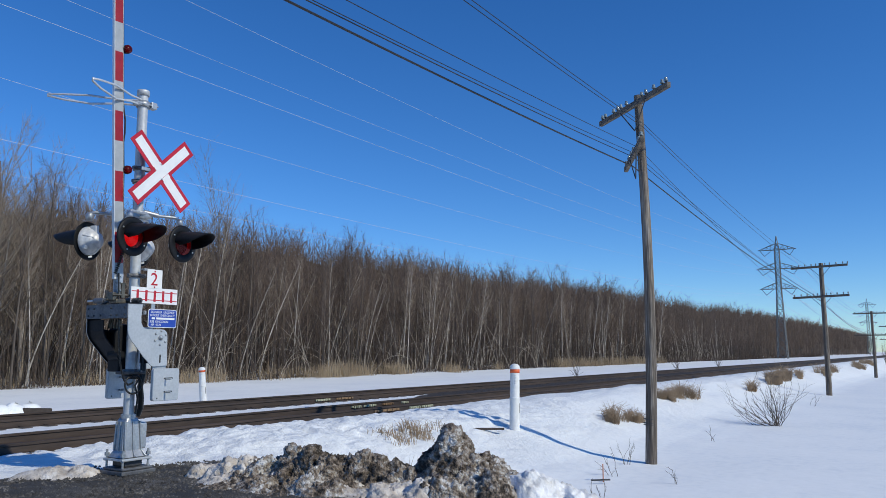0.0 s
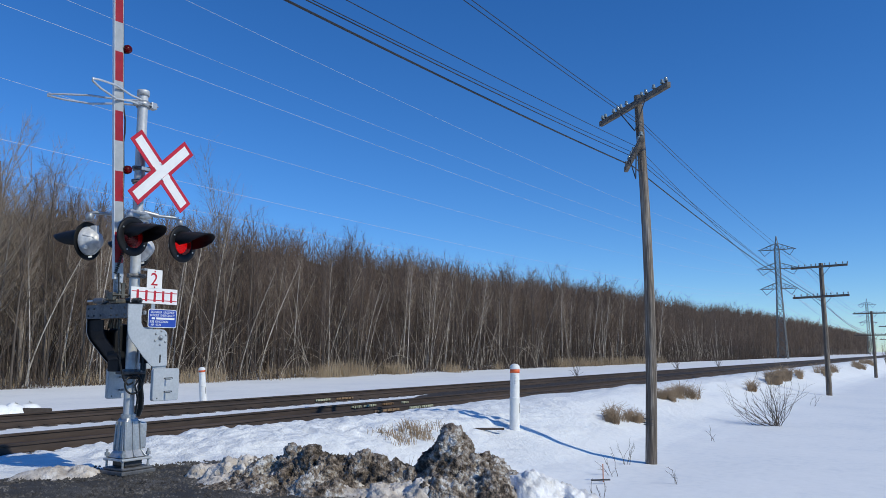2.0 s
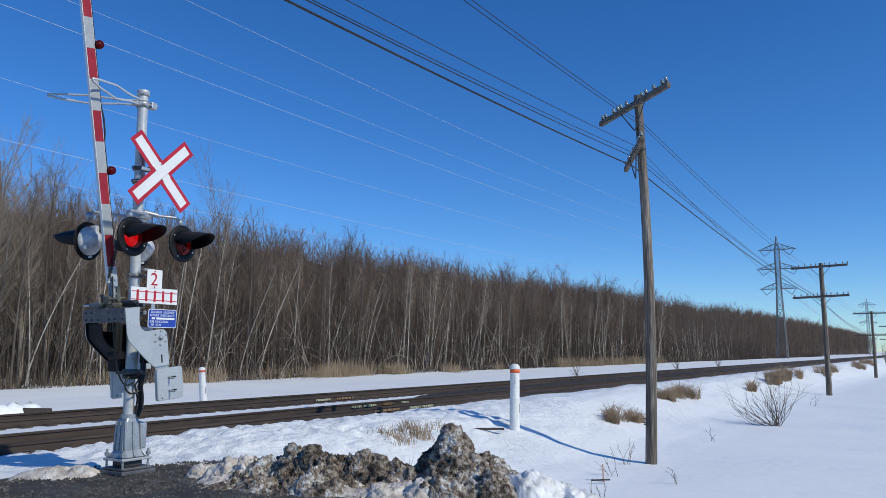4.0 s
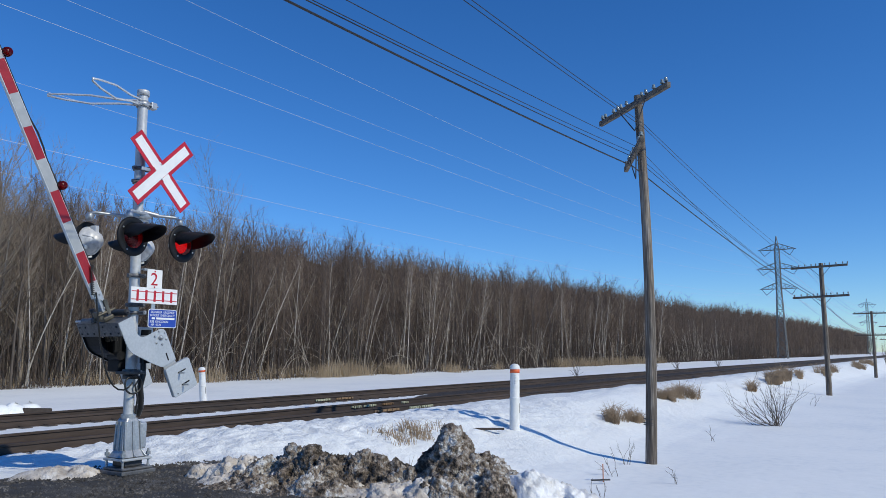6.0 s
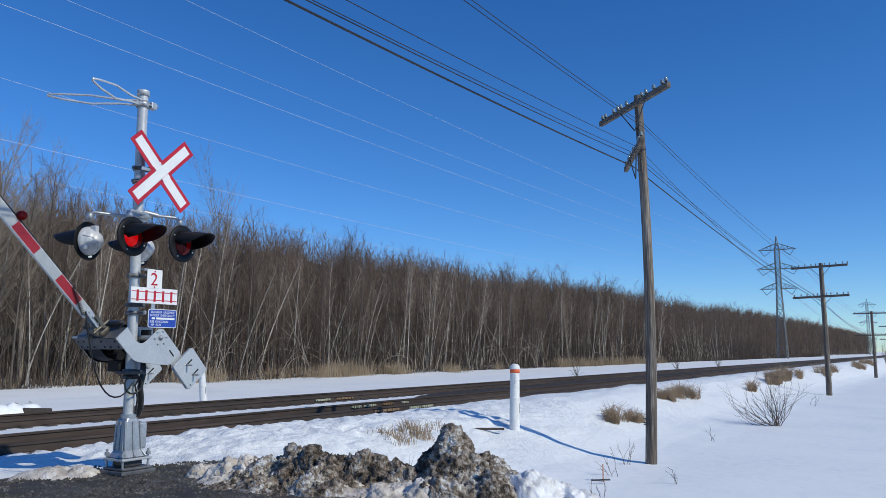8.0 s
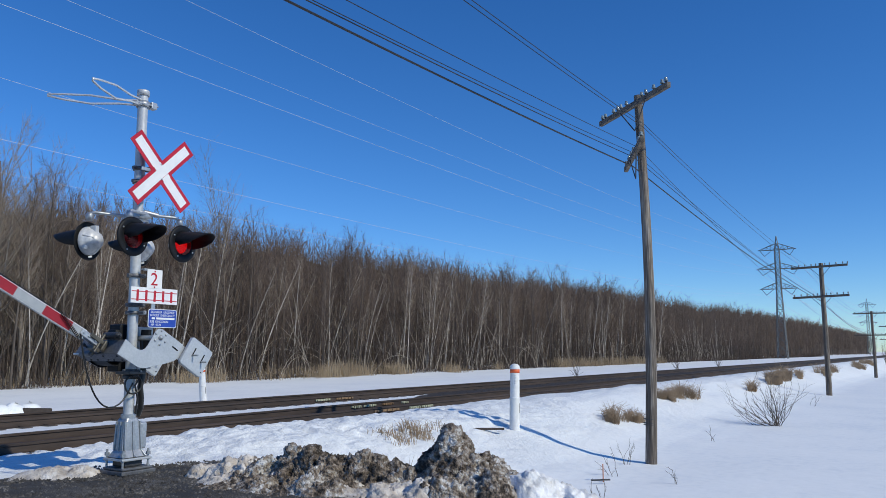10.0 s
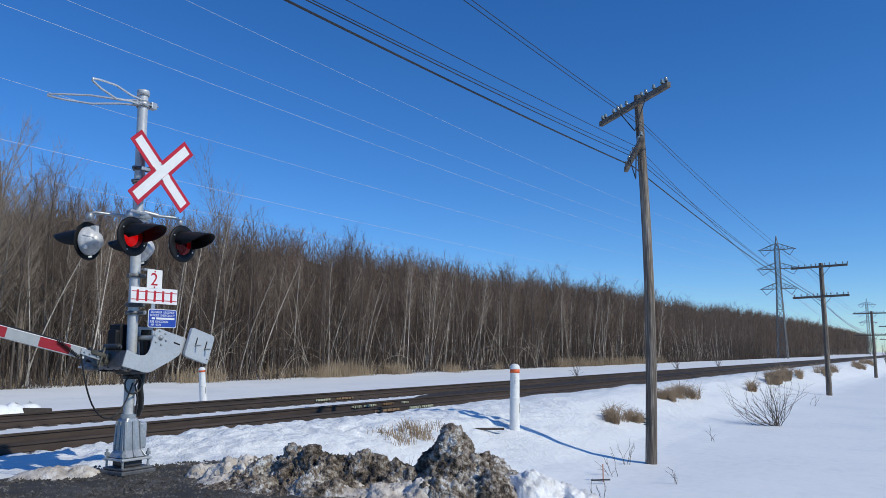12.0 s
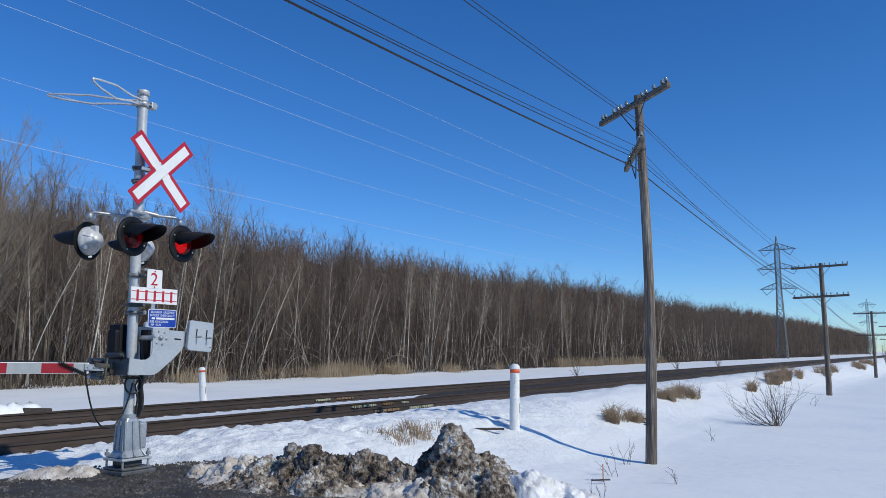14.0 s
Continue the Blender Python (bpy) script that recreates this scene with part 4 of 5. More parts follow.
def tower(x, y, z0, top):
    """A lattice tower with three pairs of arms; arms lie across the line (along y)."""
    t = thing("transmission_tower", "grey steel lattice transmission tower beside the wood", "transmission tower", pose(x, y, z0), "transmission towers")
    s = top / 35.2
    half = lambda h: 1.32 * s if h <= 0 else (0.7 * s * (1 - h / (20.5 * s)) + 0.62 * s if h < 20.5 * s else 0.62 * s * max(0.04, 1 - max(0, h - 31 * s) / (4.2 * s)))
    b = Build()
    levels = [0, 2.5, 5, 7.5, 10, 12.3, 14.5, 16.6, 18.6, 20.5, 22, 23.5, 25, 26.4, 27.8, 29.2, 30.6, 31.8, 33.2, 35.2]
    levels = [q * s for q in levels]
    corner = lambda h, k: Vector((half(h) * (1, 1, -1, -1)[k], half(h) * (1, -1, -1, 1)[k], h))
    for lo, hi in zip(levels, levels[1:]):
        for k in range(4):
            strut(b, corner(lo, k), corner(hi, k), 0.1 * s)
            strut(b, corner(lo, k), corner(hi, (k + 1) % 4), 0.05 * s)
            strut(b, corner(lo, (k + 1) % 4), corner(hi, k), 0.05 * s)
            strut(b, corner(hi, k), corner(hi, (k + 1) % 4), 0.045 * s)
    part("lattice_body", b, PYLON_STEEL, t)
    tips = []
    for h, reach in ((31.3, 5.0), (25.9, 5.7), (20.3, 5.0)):
        h, reach = h * s, reach * s
        for sy in (-1, 1):
            b = Build()
            tip = Vector((0, sy * reach, h))
            for sx in (-1, 1):
                r0, r1 = Vector((sx * half(h), sy * half(h), h)), Vector((sx * half(h), sy * half(h), h + 1.7 * s))
                strut(b, r0, tip, 0.08 * s)
                strut(b, r1, tip, 0.07 * s)
                for q in (0.25, 0.5, 0.75):
                    strut(b, r0.lerp(tip, q), r1.lerp(tip, q), 0.04 * s)
                    strut(b, r0.lerp(tip, q - 0.25), r1.lerp(tip, q), 0.04 * s)
            part("tower_arm", b, PYLON_STEEL, t)
            b = Build()
            low = Vector((0, sy * (reach - 1.7 * s), h - 1.7 * s))
            strut(b, tip + Vector((0, -sy * 0.5, 0)), low, 0.07 * s)
            strut(b, Vector((0, sy * (half(h) + 0.8 * s), h - 0.1)), low, 0.07 * s)
            part("insulator_string", b, DARK_STEEL, t, "dark insulator string")
            tips.append(Vector((x, y, z0)) + low)
    return tips


T1 = tower(231, 35.8, -1.4, 35.2)
T2 = tower(570, 36.0, -1.4, 37.3)
for a, b_ in zip(T1, T2):
    span("power_conductor", a, b_, 5.0, 0.03, WIRE_BRIGHT, "bright aluminium power conductor between towers", group="power conductors")
# conductors that come in overhead from behind the camera; heights are fixed by where they cross the wood
for tip, (xa, za) in zip(T1, ((25.5, 20.1), (22.8, 20.7), (16.0, 15.8), (19.5, 15.5), (16.4, 10.3), (19.9, 10.4))):
    far = Vector((-150.0, tip.y, tip.z))
    a, b_ = far, tip
    t = (xa - a.x) / (b_.x - a.x)
    line = a.z + (b_.z - a.z) * t
    sag = (line - za) / (4 * t * (1 - t))
    span("power_conductor", a, b_, sag, 0.0075, WIRE_BRIGHT, "bright aluminium power conductor between towers", n=60, group="power conductors")


# ---- marker posts ----
def marker(x, y, z, h, lean, label):
    t = thing("marker_post", label, "marker post", pose(x, y, z, lean[0], lean[1], 0), "white marker posts")
    part("tube", Build().lathe([(0.118, -0.3), (0.118, h * 0.44), (0.124, h * 0.44), (0.124, h * 0.46), (0.112, h * 0.47), (0.108, h * 0.9)], None, 40, False), WHITE_PLASTIC, t)
    part("band", Build().lathe([(0.113, h * 0.865), (0.1135, h * 0.865), (0.1135, h * 0.925), (0.113, h * 0.925)], None, 24), ORANGE, t, "orange reflective band")
    part("cap", Build().lathe([(0.116, h * 0.925), (0.118, h * 0.95), (0.105, h * 0.985), (0.06, h * 1.01), (0.0, h * 1.018)], None, 24), WHITE_PLASTIC, t, "domed white cap")
    b = Build()
    for k in range(6):
        b.box((-0.1, -0.058, h * 0.82 - k * 0.035), (0.012, 0.006, 0.02))
    part("warning_label", b, DARK_STEEL, t, "small dark printed label")
    part("seam_clip", Build().box((0.02, -0.115, h * 0.3), (0.015, 0.012, 0.22)), DARK_STEEL, t)


marker(16.25, 8.38, -0.27, 1.42, (0, 2.0), "white plastic marker post with orange band in snow")
marker(18.1, 21.25, -0.2, 1.12, (0, -6), "leaning white marker post with orange band beyond the tracks")


# ---- road and ploughed snow ----
def road_edge(y):
    return 6.75 + 0.25 * math.sin(y * 1.7) + 0.18 * math.sin(y * 4.3 + 1) + 0.9 * math.exp(-((y - 8.6) / 0.55) ** 2)


def make_road():
    ys = graded([(-60, -4, 4), (-4, 3, 0.5), (3, 10.4, 0.06)])
    us = np.concatenate([np.linspace(-9, 3, 14)[:-1], np.arange(3, 8.3, 0.06)])
    rng = np.random.RandomState(5)
    vs, keep = [], []
    for y in ys:
        for u in us:
            vs.append((u, y))
    vs = np.array(vs)
    z = -0.1 + 0.03 * smooth_noise(vs[:, 0], vs[:, 1], 2.1, 11) + 0.03 * smooth_noise(vs[:, 0], vs[:, 1], 9, 12)
    edge = np.array([road_edge(y) for y in vs[:, 1]])
    z -= 0.14 * step(-0.12, 0.25, vs[:, 0] - edge) + 0.1 * step(9.55, 10.2, vs[:, 1] + 0.3 * smooth_noise(vs[:, 0], vs[:, 1], 1.7, 13))
    verts = np.concatenate([vs, z[:, None]], 1)
    w, h = len(us), len(ys)
    idx = np.arange(w * h).reshape(h, w)
    quads = np.stack([idx[:-1, :-1], idx[:-1, 1:], idx[1:, 1:], idx[1:, :-1]], -1).reshape(-1, 4)
    tagged(new("road", arrays_mesh("road", verts, quads, GRAVEL, True)), "wet dark gravel edge of the crossing road", "road", kind="structure")
    # loose stones
    n = 22000
    x = 3.5 + 4.4 * rng.rand(n)
    y = 4.2 + 5.6 * rng.rand(n)
    ok = x < np.array([road_edge(q) for q in y]) - 0.02 + 0.25 * rng.rand(n) ** 3
    x, y = x[ok], y[ok]
    size = 0.008 + 0.024 * rng.rand(len(x)) ** 2
    base = np.array([(1, 0, 0), (-0.5, 0.87, 0), (-0.5, -0.87, 0), (0.1, 0.1, 0.9)])
    tri = np.array([(0, 1, 3), (1, 2, 3), (2, 0, 3)])
    ang = rng.rand(len(x)) * 6.28
    c, s = np.cos(ang)[:, None], np.sin(ang)[:, None]
    bx, by = base[None, :, 0] * c - base[None, :, 1] * s, base[None, :, 0] * s + base[None, :, 1] * c
    P = np.stack([x[:, None] + bx * size[:, None], y[:, None] + by * size[:, None], -0.105 + base[None, :, 2] * size[:, None] * (0.7 + 0.6 * rng.rand(len(x)))[:, None]], -1)
    F = tri[None] + 4 * np.arange(len(x))[:, None, None]
    ob = new("loose_stones", arrays_mesh("loose_stones", P.reshape(-1, 3), F.reshape(-1, 3), STONE))
    tagged(ob, "loose dark grey road gravel", "gravel", kind="stuff")


STONE = material("loose_stone", [(0.018, 0.017, 0.016), (0.07, 0.066, 0.062), (0.26, 0.25, 0.24)], rough=0.85, grain=14, stain=5, bump=0.2, contrast=0.6)
make_road()


def fractal(x, y, scale, seed, octaves=4, ridged=False):
    out, amp = 0, 1.0
    for k in range(octaves):
        n = smooth_noise(x, y, scale * 2.03 ** k, seed + k)
        out = out + amp * ((0.25 - np.abs(n)) * 2 if ridged else n)
        amp *= 0.55
    return out


def snow_pile(name, label, bumps, seed, mat, rough=0.22, cell=0.03, pad=1.0):
    """A heap from rounded bumps (x, y, height, radius), broken up by several sizes of lump."""
    x0, x1 = min(b[0] - b[3] * 1.8 for b in bumps), max(b[0] + b[3] * 1.8 for b in bumps)
    y0, y1 = min(b[1] - b[3] * 1.8 for b in bumps), max(b[1] + b[3] * 1.8 for b in bumps)
    xs, ys = np.arange(x0, x1, cell), np.arange(y0, y1, cell)
    gx, gy = np.meshgrid(xs, ys)
    wx = gx + 0.10 * fractal(gx, gy, 3.0, seed + 20)
    wy = gy + 0.10 * fractal(gx, gy, 3.0, seed + 40)
    h = np.zeros_like(gx)
    for bx, by, bh, br in bumps:
        d = np.hypot(wx - bx, wy - by) / br
        h = np.maximum(h, bh * np.clip(1 - d ** 2 / 2.2, 0, 1) ** 0.9)
    mask = np.clip(h / 0.16, 0, 1)
    z = h + mask * (fractal(gx, gy, 2.2, seed, 2) * rough * 0.6 + fractal(gx, gy, 5.5, seed + 9, 2) * rough * 0.5)
    base = np.minimum(ground_height(gx, gy), -0.1) * 1.0
    z = np.where(h > 0.012, base + z + 0.01, base - 0.12)
    # lumps pushed out along the slope's normal, so that crumbs overhang
    dy, dx = np.gradient(z, cell)
    nl = np.sqrt(dx * dx + dy * dy + 1)
    lump = 0.0
    for sc, amp, k in ((7.0, 0.34, 0), (15.0, 0.26, 20), (31.0, 0.22, 40)):
        a = fractal(gx + 0.9 * z, gy - 0.7 * z, sc, seed + 30 + k, 2)
        c = fractal(gx - 0.8 * z, gy + 1.0 * z, sc, seed + 35 + k, 2)
        lump = lump + amp * (np.maximum(a, c) - 0.1)
    lump = mask * rough * lump * 1.25
    verts = np.stack([gx - dx / nl * lump, gy - dy / nl * lump, z + lump / nl], -1).reshape(-1, 3)
    w, hh = len(xs), len(ys)
    idx = np.arange(w * hh).reshape(hh, w)
    quads = np.stack([idx[:-1, :-1], idx[:-1, 1:], idx[1:, 1:], idx[1:, :-1]], -1).reshape(-1, 4)
    live = (h.reshape(-1)[quads] > 0).any(1)
    ob = new(name, arrays_mesh(name, verts, quads[live], mat, True))
    return tagged(ob, label, "snow pile", "ploughed snow piles")


snow_pile("snow_bank", "tall dirty heap of ploughed snow at the roadside",
          [(7.76, 4.8, 0.76, 0.27), (7.78, 4.76, 0.66, 0.4), (7.92, 4.56, 0.54, 0.4), (8.08, 4.36, 0.36, 0.36), (7.7, 4.98, 0.4, 0.26), (7.62, 5.12, 0.2, 0.3), (7.5, 4.6, 0.3, 0.36), (7.7, 4.3, 0.24, 0.36)], 3, DIRTY_SNOW, cell=0.014)
snow_pile("snow_bank", "long low heap of grimy ploughed snow at the roadside",
          [(6.98, 6.52, 0.52, 0.19), (7.02, 6.32, 0.46, 0.2), (7.1, 6.05, 0.38, 0.26), (7.22, 5.8, 0.44, 0.22), (7.32, 5.55, 0.36, 0.24), (7.42, 5.3, 0.22, 0.25), (6.9, 6.85, 0.32, 0.26), (6.85, 7.2, 0.23, 0.28),
           (6.7, 6.5, 0.2, 0.34), (6.85, 5.9, 0.2, 0.36), (6.55, 7.1, 0.1, 0.3)], 8, DIRTY_SNOW, cell=0.014)
CLEAN_LUMPS = material("lumpy_clean_snow", [(0.5, 0.5, 0.5), (0.8, 0.81, 0.83), (0.88, 0.88, 0.89)], rough=0.6, grain=7, stain=1.5, bump=0.7, bump_scale=20, depth=0.03)
snow_pile("snow_bank", "lumpy clean snow thrown up by the plough",
          [(7.95, 3.85, 0.34, 0.3), (8.3, 3.55, 0.3, 0.36), (8.8, 3.5, 0.32, 0.36), (9.3, 3.45, 0.36, 0.36), (9.8, 3.4, 0.36, 0.36), (10.3, 3.4, 0.34, 0.36)], 14, CLEAN_LUMPS, rough=0.15, cell=0.018)
CRUST = material("crusted_sandy_snow", [(0.16, 0.13, 0.1), (0.55, 0.5, 0.45), (0.84, 0.83, 0.82)], rough=0.75, grain=9, stain=2.2, bump=0.8, bump_scale=30, depth=0.03, contrast=0.7)
snow_pile("snow_bank", "low crusted snow heap beside the signal base",
          [(5.98, 9.35, 0.17, 0.24), (5.82, 9.48, 0.14, 0.26), (5.66, 9.6, 0.09, 0.24)], 21, CRUST, rough=0.1, cell=0.024)
snow_pile("snow_bank", "grey-white crusted end of the ploughed heap on gravel",
          [(6.86, 7.15, 0.22, 0.24), (6.83, 7.5, 0.22, 0.24), (6.8, 7.85, 0.17, 0.2), (6.62, 7.3, 0.1, 0.26), (6.9, 5.5, 0.12, 0.26), (7.02, 5.15, 0.15, 0.28), (7.2, 4.85, 0.18, 0.26)], 33, CRUST, rough=0.2, cell=0.016)


# ---- bare trees ----
def prisms(p0, p1, r0, r1, n=3):
    """Tapered n-sided bars between rows of points, as corner and triangle arrays."""
    p0, p1 = np.asarray(p0, float), np.asarray(p1, float)
    r0, r1 = np.asarray(r0, float)[:, None], np.asarray(r1, float)[:, None]
    d = p1 - p0
    d /= np.linalg.norm(d, axis=1, keepdims=True) + 1e-9
    ref = np.where(np.abs(d[:, 2:3]) < 0.9, np.array([[0.0, 0, 1]]), np.array([[1.0, 0, 0]]))
    s = np.cross(d, ref)
    s /= np.linalg.norm(s, axis=1, keepdims=True) + 1e-9
    o = np.cross(d, s)
    rings = []
    for base, r in ((p0, r0), (p1, r1)):
        for k in range(n):
            a = 2 * math.pi * k / n
            rings.append(base + r * (s * math.cos(a) + o * math.sin(a)))
    v = np.stack(rings, 1)
    t = []
    for k in range(n):
        j = (k + 1) % n
        t += [(k, j, n + j), (k, n + j, n + k)]
    t = np.array(t)[None] + (2 * n * np.arange(len(p0)))[:, None, None]
    return v.reshape(-1, 3), t.reshape(-1, 3)


def grow(rng, h, r, lean=(0, 0), first=0.3, branches=20, twigs=5, sprigs=3, reach=0.28, rise=38, sprig_r=0.0085, taper=0.6):
    """Segments (from, to, radius, radius) of a bare tree: trunk list and branch list."""
    trunk, limbs = [], []
    n = 9
    pts = []
    wob = rng.rand(2) * 6.28
    for k in range(n + 1):
        t = k / n
        pts.append(np.array([lean[0] * t ** 1.3 + 0.02 * h * t * math.sin(3 * t + wob[0]), lean[1] * t ** 1.3 + 0.02 * h * t * math.sin(3.4 * t + wob[1]), h * t]))
    rad = [r * (1 - 0.9 * (k / n) ** 0.9) + 0.006 for k in range(n + 1)]
    pts[0] = pts[0] - np.array([0, 0, 0.3])
    for k in range(n):
        trunk.append((pts[k], pts[k + 1], rad[k], rad[k + 1]))
    az = rng.rand() * 6.28
    for i in range(branches):
        t = first + (0.99 - first) * ((i + rng.rand()) / branches)
        k = min(int(t * n), n - 1)
        p = pts[k] + (pts[k + 1] - pts[k]) * (t * n - k)
        az += 2.4 + rng.rand() * 0.8
        ln = h * reach * (1.08 - t) ** taper * (0.6 + 0.7 * rng.rand())
        el = radians(rise + 18 * (rng.rand() - 0.5) + 12 * t)
        br = max(0.011, rad[k] * 0.42)
        d = np.array([math.cos(az) * math.cos(el), math.sin(az) * math.cos(el), math.sin(el)])
        q, steps = p, 3
        for s in range(steps):
            d = d + np.array([0, 0, 0.13]) + 0.3 * (rng.rand(3) - 0.5)
            d /= np.linalg.norm(d)
            e = q + d * ln / steps
            ra, rb = br * (1 - 0.8 * s / steps), br * (1 - 0.8 * (s + 1) / steps)
            limbs.append((q, e, max(ra, 0.009), max(rb, 0.007)))
            for _ in range(twigs // steps + (1 if s else 0)):
                u = rng.rand()
                tp = q + (e - q) * u
                td = d + 1.5 * (rng.rand(3) - 0.5) + np.array([0, 0, 0.12])
                td /= np.linalg.norm(td)
                tl = (0.35 + 0.2 * ln) * (0.5 + 0.7 * rng.rand())
                te = tp + td * tl
                limbs.append((tp, te, sprig_r, 0))
                for _ in range(sprigs):
                    sp = tp + (te - tp) * (0.2 + 0.8 * rng.rand())
                    sd = td + 1.5 * (rng.rand(3) - 0.5) + np.array([0, 0, 0.2])
                    sd /= np.linalg.norm(sd)
                    limbs.append((sp, sp + sd * tl * (0.35 + 0.5 * rng.rand()), sprig_r * 0.8, 0))
            q = e
    return trunk, limbs


def spikes(p0, p1, r0):
    """Three-sided points that taper to nothing, for the finest twigs."""
    v, _ = prisms(p0, p1, r0, np.asarray(r0) * 0.01)
    v = v.reshape(-1, 6, 3)[:, :4]
    t = np.array([(0, 1, 3), (1, 2, 3), (2, 0, 3)])[None] + (4 * np.arange(len(v)))[:, None, None]
    return v.reshape(-1, 3), t.reshape(-1, 3)


def seg_arrays(segs, n):
    """Thick segments as bars, fine ones (no end radius) as spikes."""
    bars, fine = [s for s in segs if s[3] > 0], [s for s in segs if s[3] == 0]
    v, t = prisms([s[0] for s in bars], [s[1] for s in bars], [s[2] for s in bars], [s[3] for s in bars], n)
    if fine:
        w, u = spikes([s[0] for s in fine], [s[1] for s in fine], [s[2] for s in fine])
        v, t = np.concatenate([v, w]), np.concatenate([t, u + len(v)])
    return v, t


def tree_kind(seed, h, r, bark, label, twig=None, **kw):
    rng = np.random.RandomState(seed)
    trunk, limbs = grow(rng, h, r, **kw)
    t = thing("tree", label, "tree", Matrix.Translation((0, 0, 0)), "bare trees at the wood's edge")
    a = new("trunk", arrays_mesh("trunk", *seg_arrays(trunk, 6), bark, True))
    c = new("crown", arrays_mesh("crown", *seg_arrays(limbs, 3), twig or TWIG))
    a.parent = c.parent = t
    return t


def bent_saplings():
    """Pale thin stems bowed over by old snow, and straight pale ones, at the wood's edge."""
    rng = np.random.RandomState(19)
    segs = []
    for _ in range(480):
        x = 24 + 160 * rng.rand() ** 1.25
        y = 37.8 + 6.0 * rng.rand()
        bow = rng.rand() ** 1.6
        h = 4.0 + 4.5 * rng.rand()
        a = (0.25 if rng.rand() < 0.75 else 2.9) + 0.7 * (rng.rand() - 0.5)
        p = np.array([x, y, float(ground_height(x, y)) - 0.1])
        el = radians(86 - 22 * rng.rand() - 20 * bow)
        r = 0.01 + 0.012 * rng.rand() + 0.00022 * x
        for k in range(8):
            d = np.array([math.cos(a) * math.cos(el), math.sin(a) * math.cos(el), math.sin(el)])
            q = p + d * h / 8
            segs.append((p, q, r * (1 - 0.1 * k), r * (1 - 0.1 * (k + 1))))
            if k > 3:
                for _ in range(2):
                    sd = d + 1.0 * (rng.rand(3) - 0.5)
                    segs.append((q, q + sd * 0.7 * rng.rand(), r * 0.5, 0))
            el -= radians(14 * bow + 2 * (rng.rand() - 0.5))
            p = q
    ob = new("bent_saplings", arrays_mesh("bent_saplings", *seg_arrays(segs, 4), SAPLING))
    tagged(ob, "pale thin saplings bowed at the wood's edge", "saplings", kind="stuff")


bent_saplings()


def ground_at(x, y):
    return float(ground_height(x, y))


KINDS = [
    tree_kind(1, 10.9, 0.075, BARK, "slender bare grey-brown hardwood tree in snow", branches=28, twigs=6, sprigs=4, reach=0.22, rise=50, sprig_r=0.006),
    tree_kind(2, 10.0, 0.06, BARK, "slender bare grey-brown hardwood tree in snow", branches=26, twigs=6, sprigs=4, reach=0.2, rise=54, sprig_r=0.006),
    tree_kind(3, 11.2, 0.085, BARK, "tall bare hardwood tree with a twiggy crown", branches=32, twigs=6, sprigs=4, reach=0.25, first=0.35, rise=48, sprig_r=0.006, taper=0.45),
    tree_kind(4, 9.7, 0.055, BARK, "thin bare tree with steep branches", branches=26, twigs=6, sprigs=3, reach=0.2, lean=(0.8, 0.1), rise=56, sprig_r=0.006),
    tree_kind(5, 9.6, 0.055, BIRCH, "pale-barked bare birch leaning at the wood's edge", PALE_TWIG, branches=20, twigs=6, sprigs=3, reach=0.2, lean=(1.4, -0.3), first=0.4, rise=50, sprig_r=0.0065),
    tree_kind(6, 8.6, 0.045, BIRCH, "pale-barked bare birch with thin twigs", PALE_TWIG, branches=20, twigs=6, sprigs=3, reach=0.22, lean=(0.5, -0.2), first=0.35, rise=50, sprig_r=0.0065),
    tree_kind(7, 8.8, 0.05, BARK, "bushy young bare tree among taller ones", branches=32, twigs=6, sprigs=4, reach=0.24, first=0.15, rise=50, sprig_r=0.006),
    tree_kind(8, 7.4, 0.04, BIRCH, "pale young tree bent sideways by snow", PALE_TWIG, branches=14, reach=0.2, lean=(2.3, -0.5), first=0.4),
]
BIG = tree_kind(9, 11.8, 0.16, GREY_BARK, "large spreading bare tree above the wood", PALE_TWIG, branches=40, twigs=9, sprigs=4, reach=0.42, first=0.3, rise=44, sprig_r=0.0075, taper=0.12)


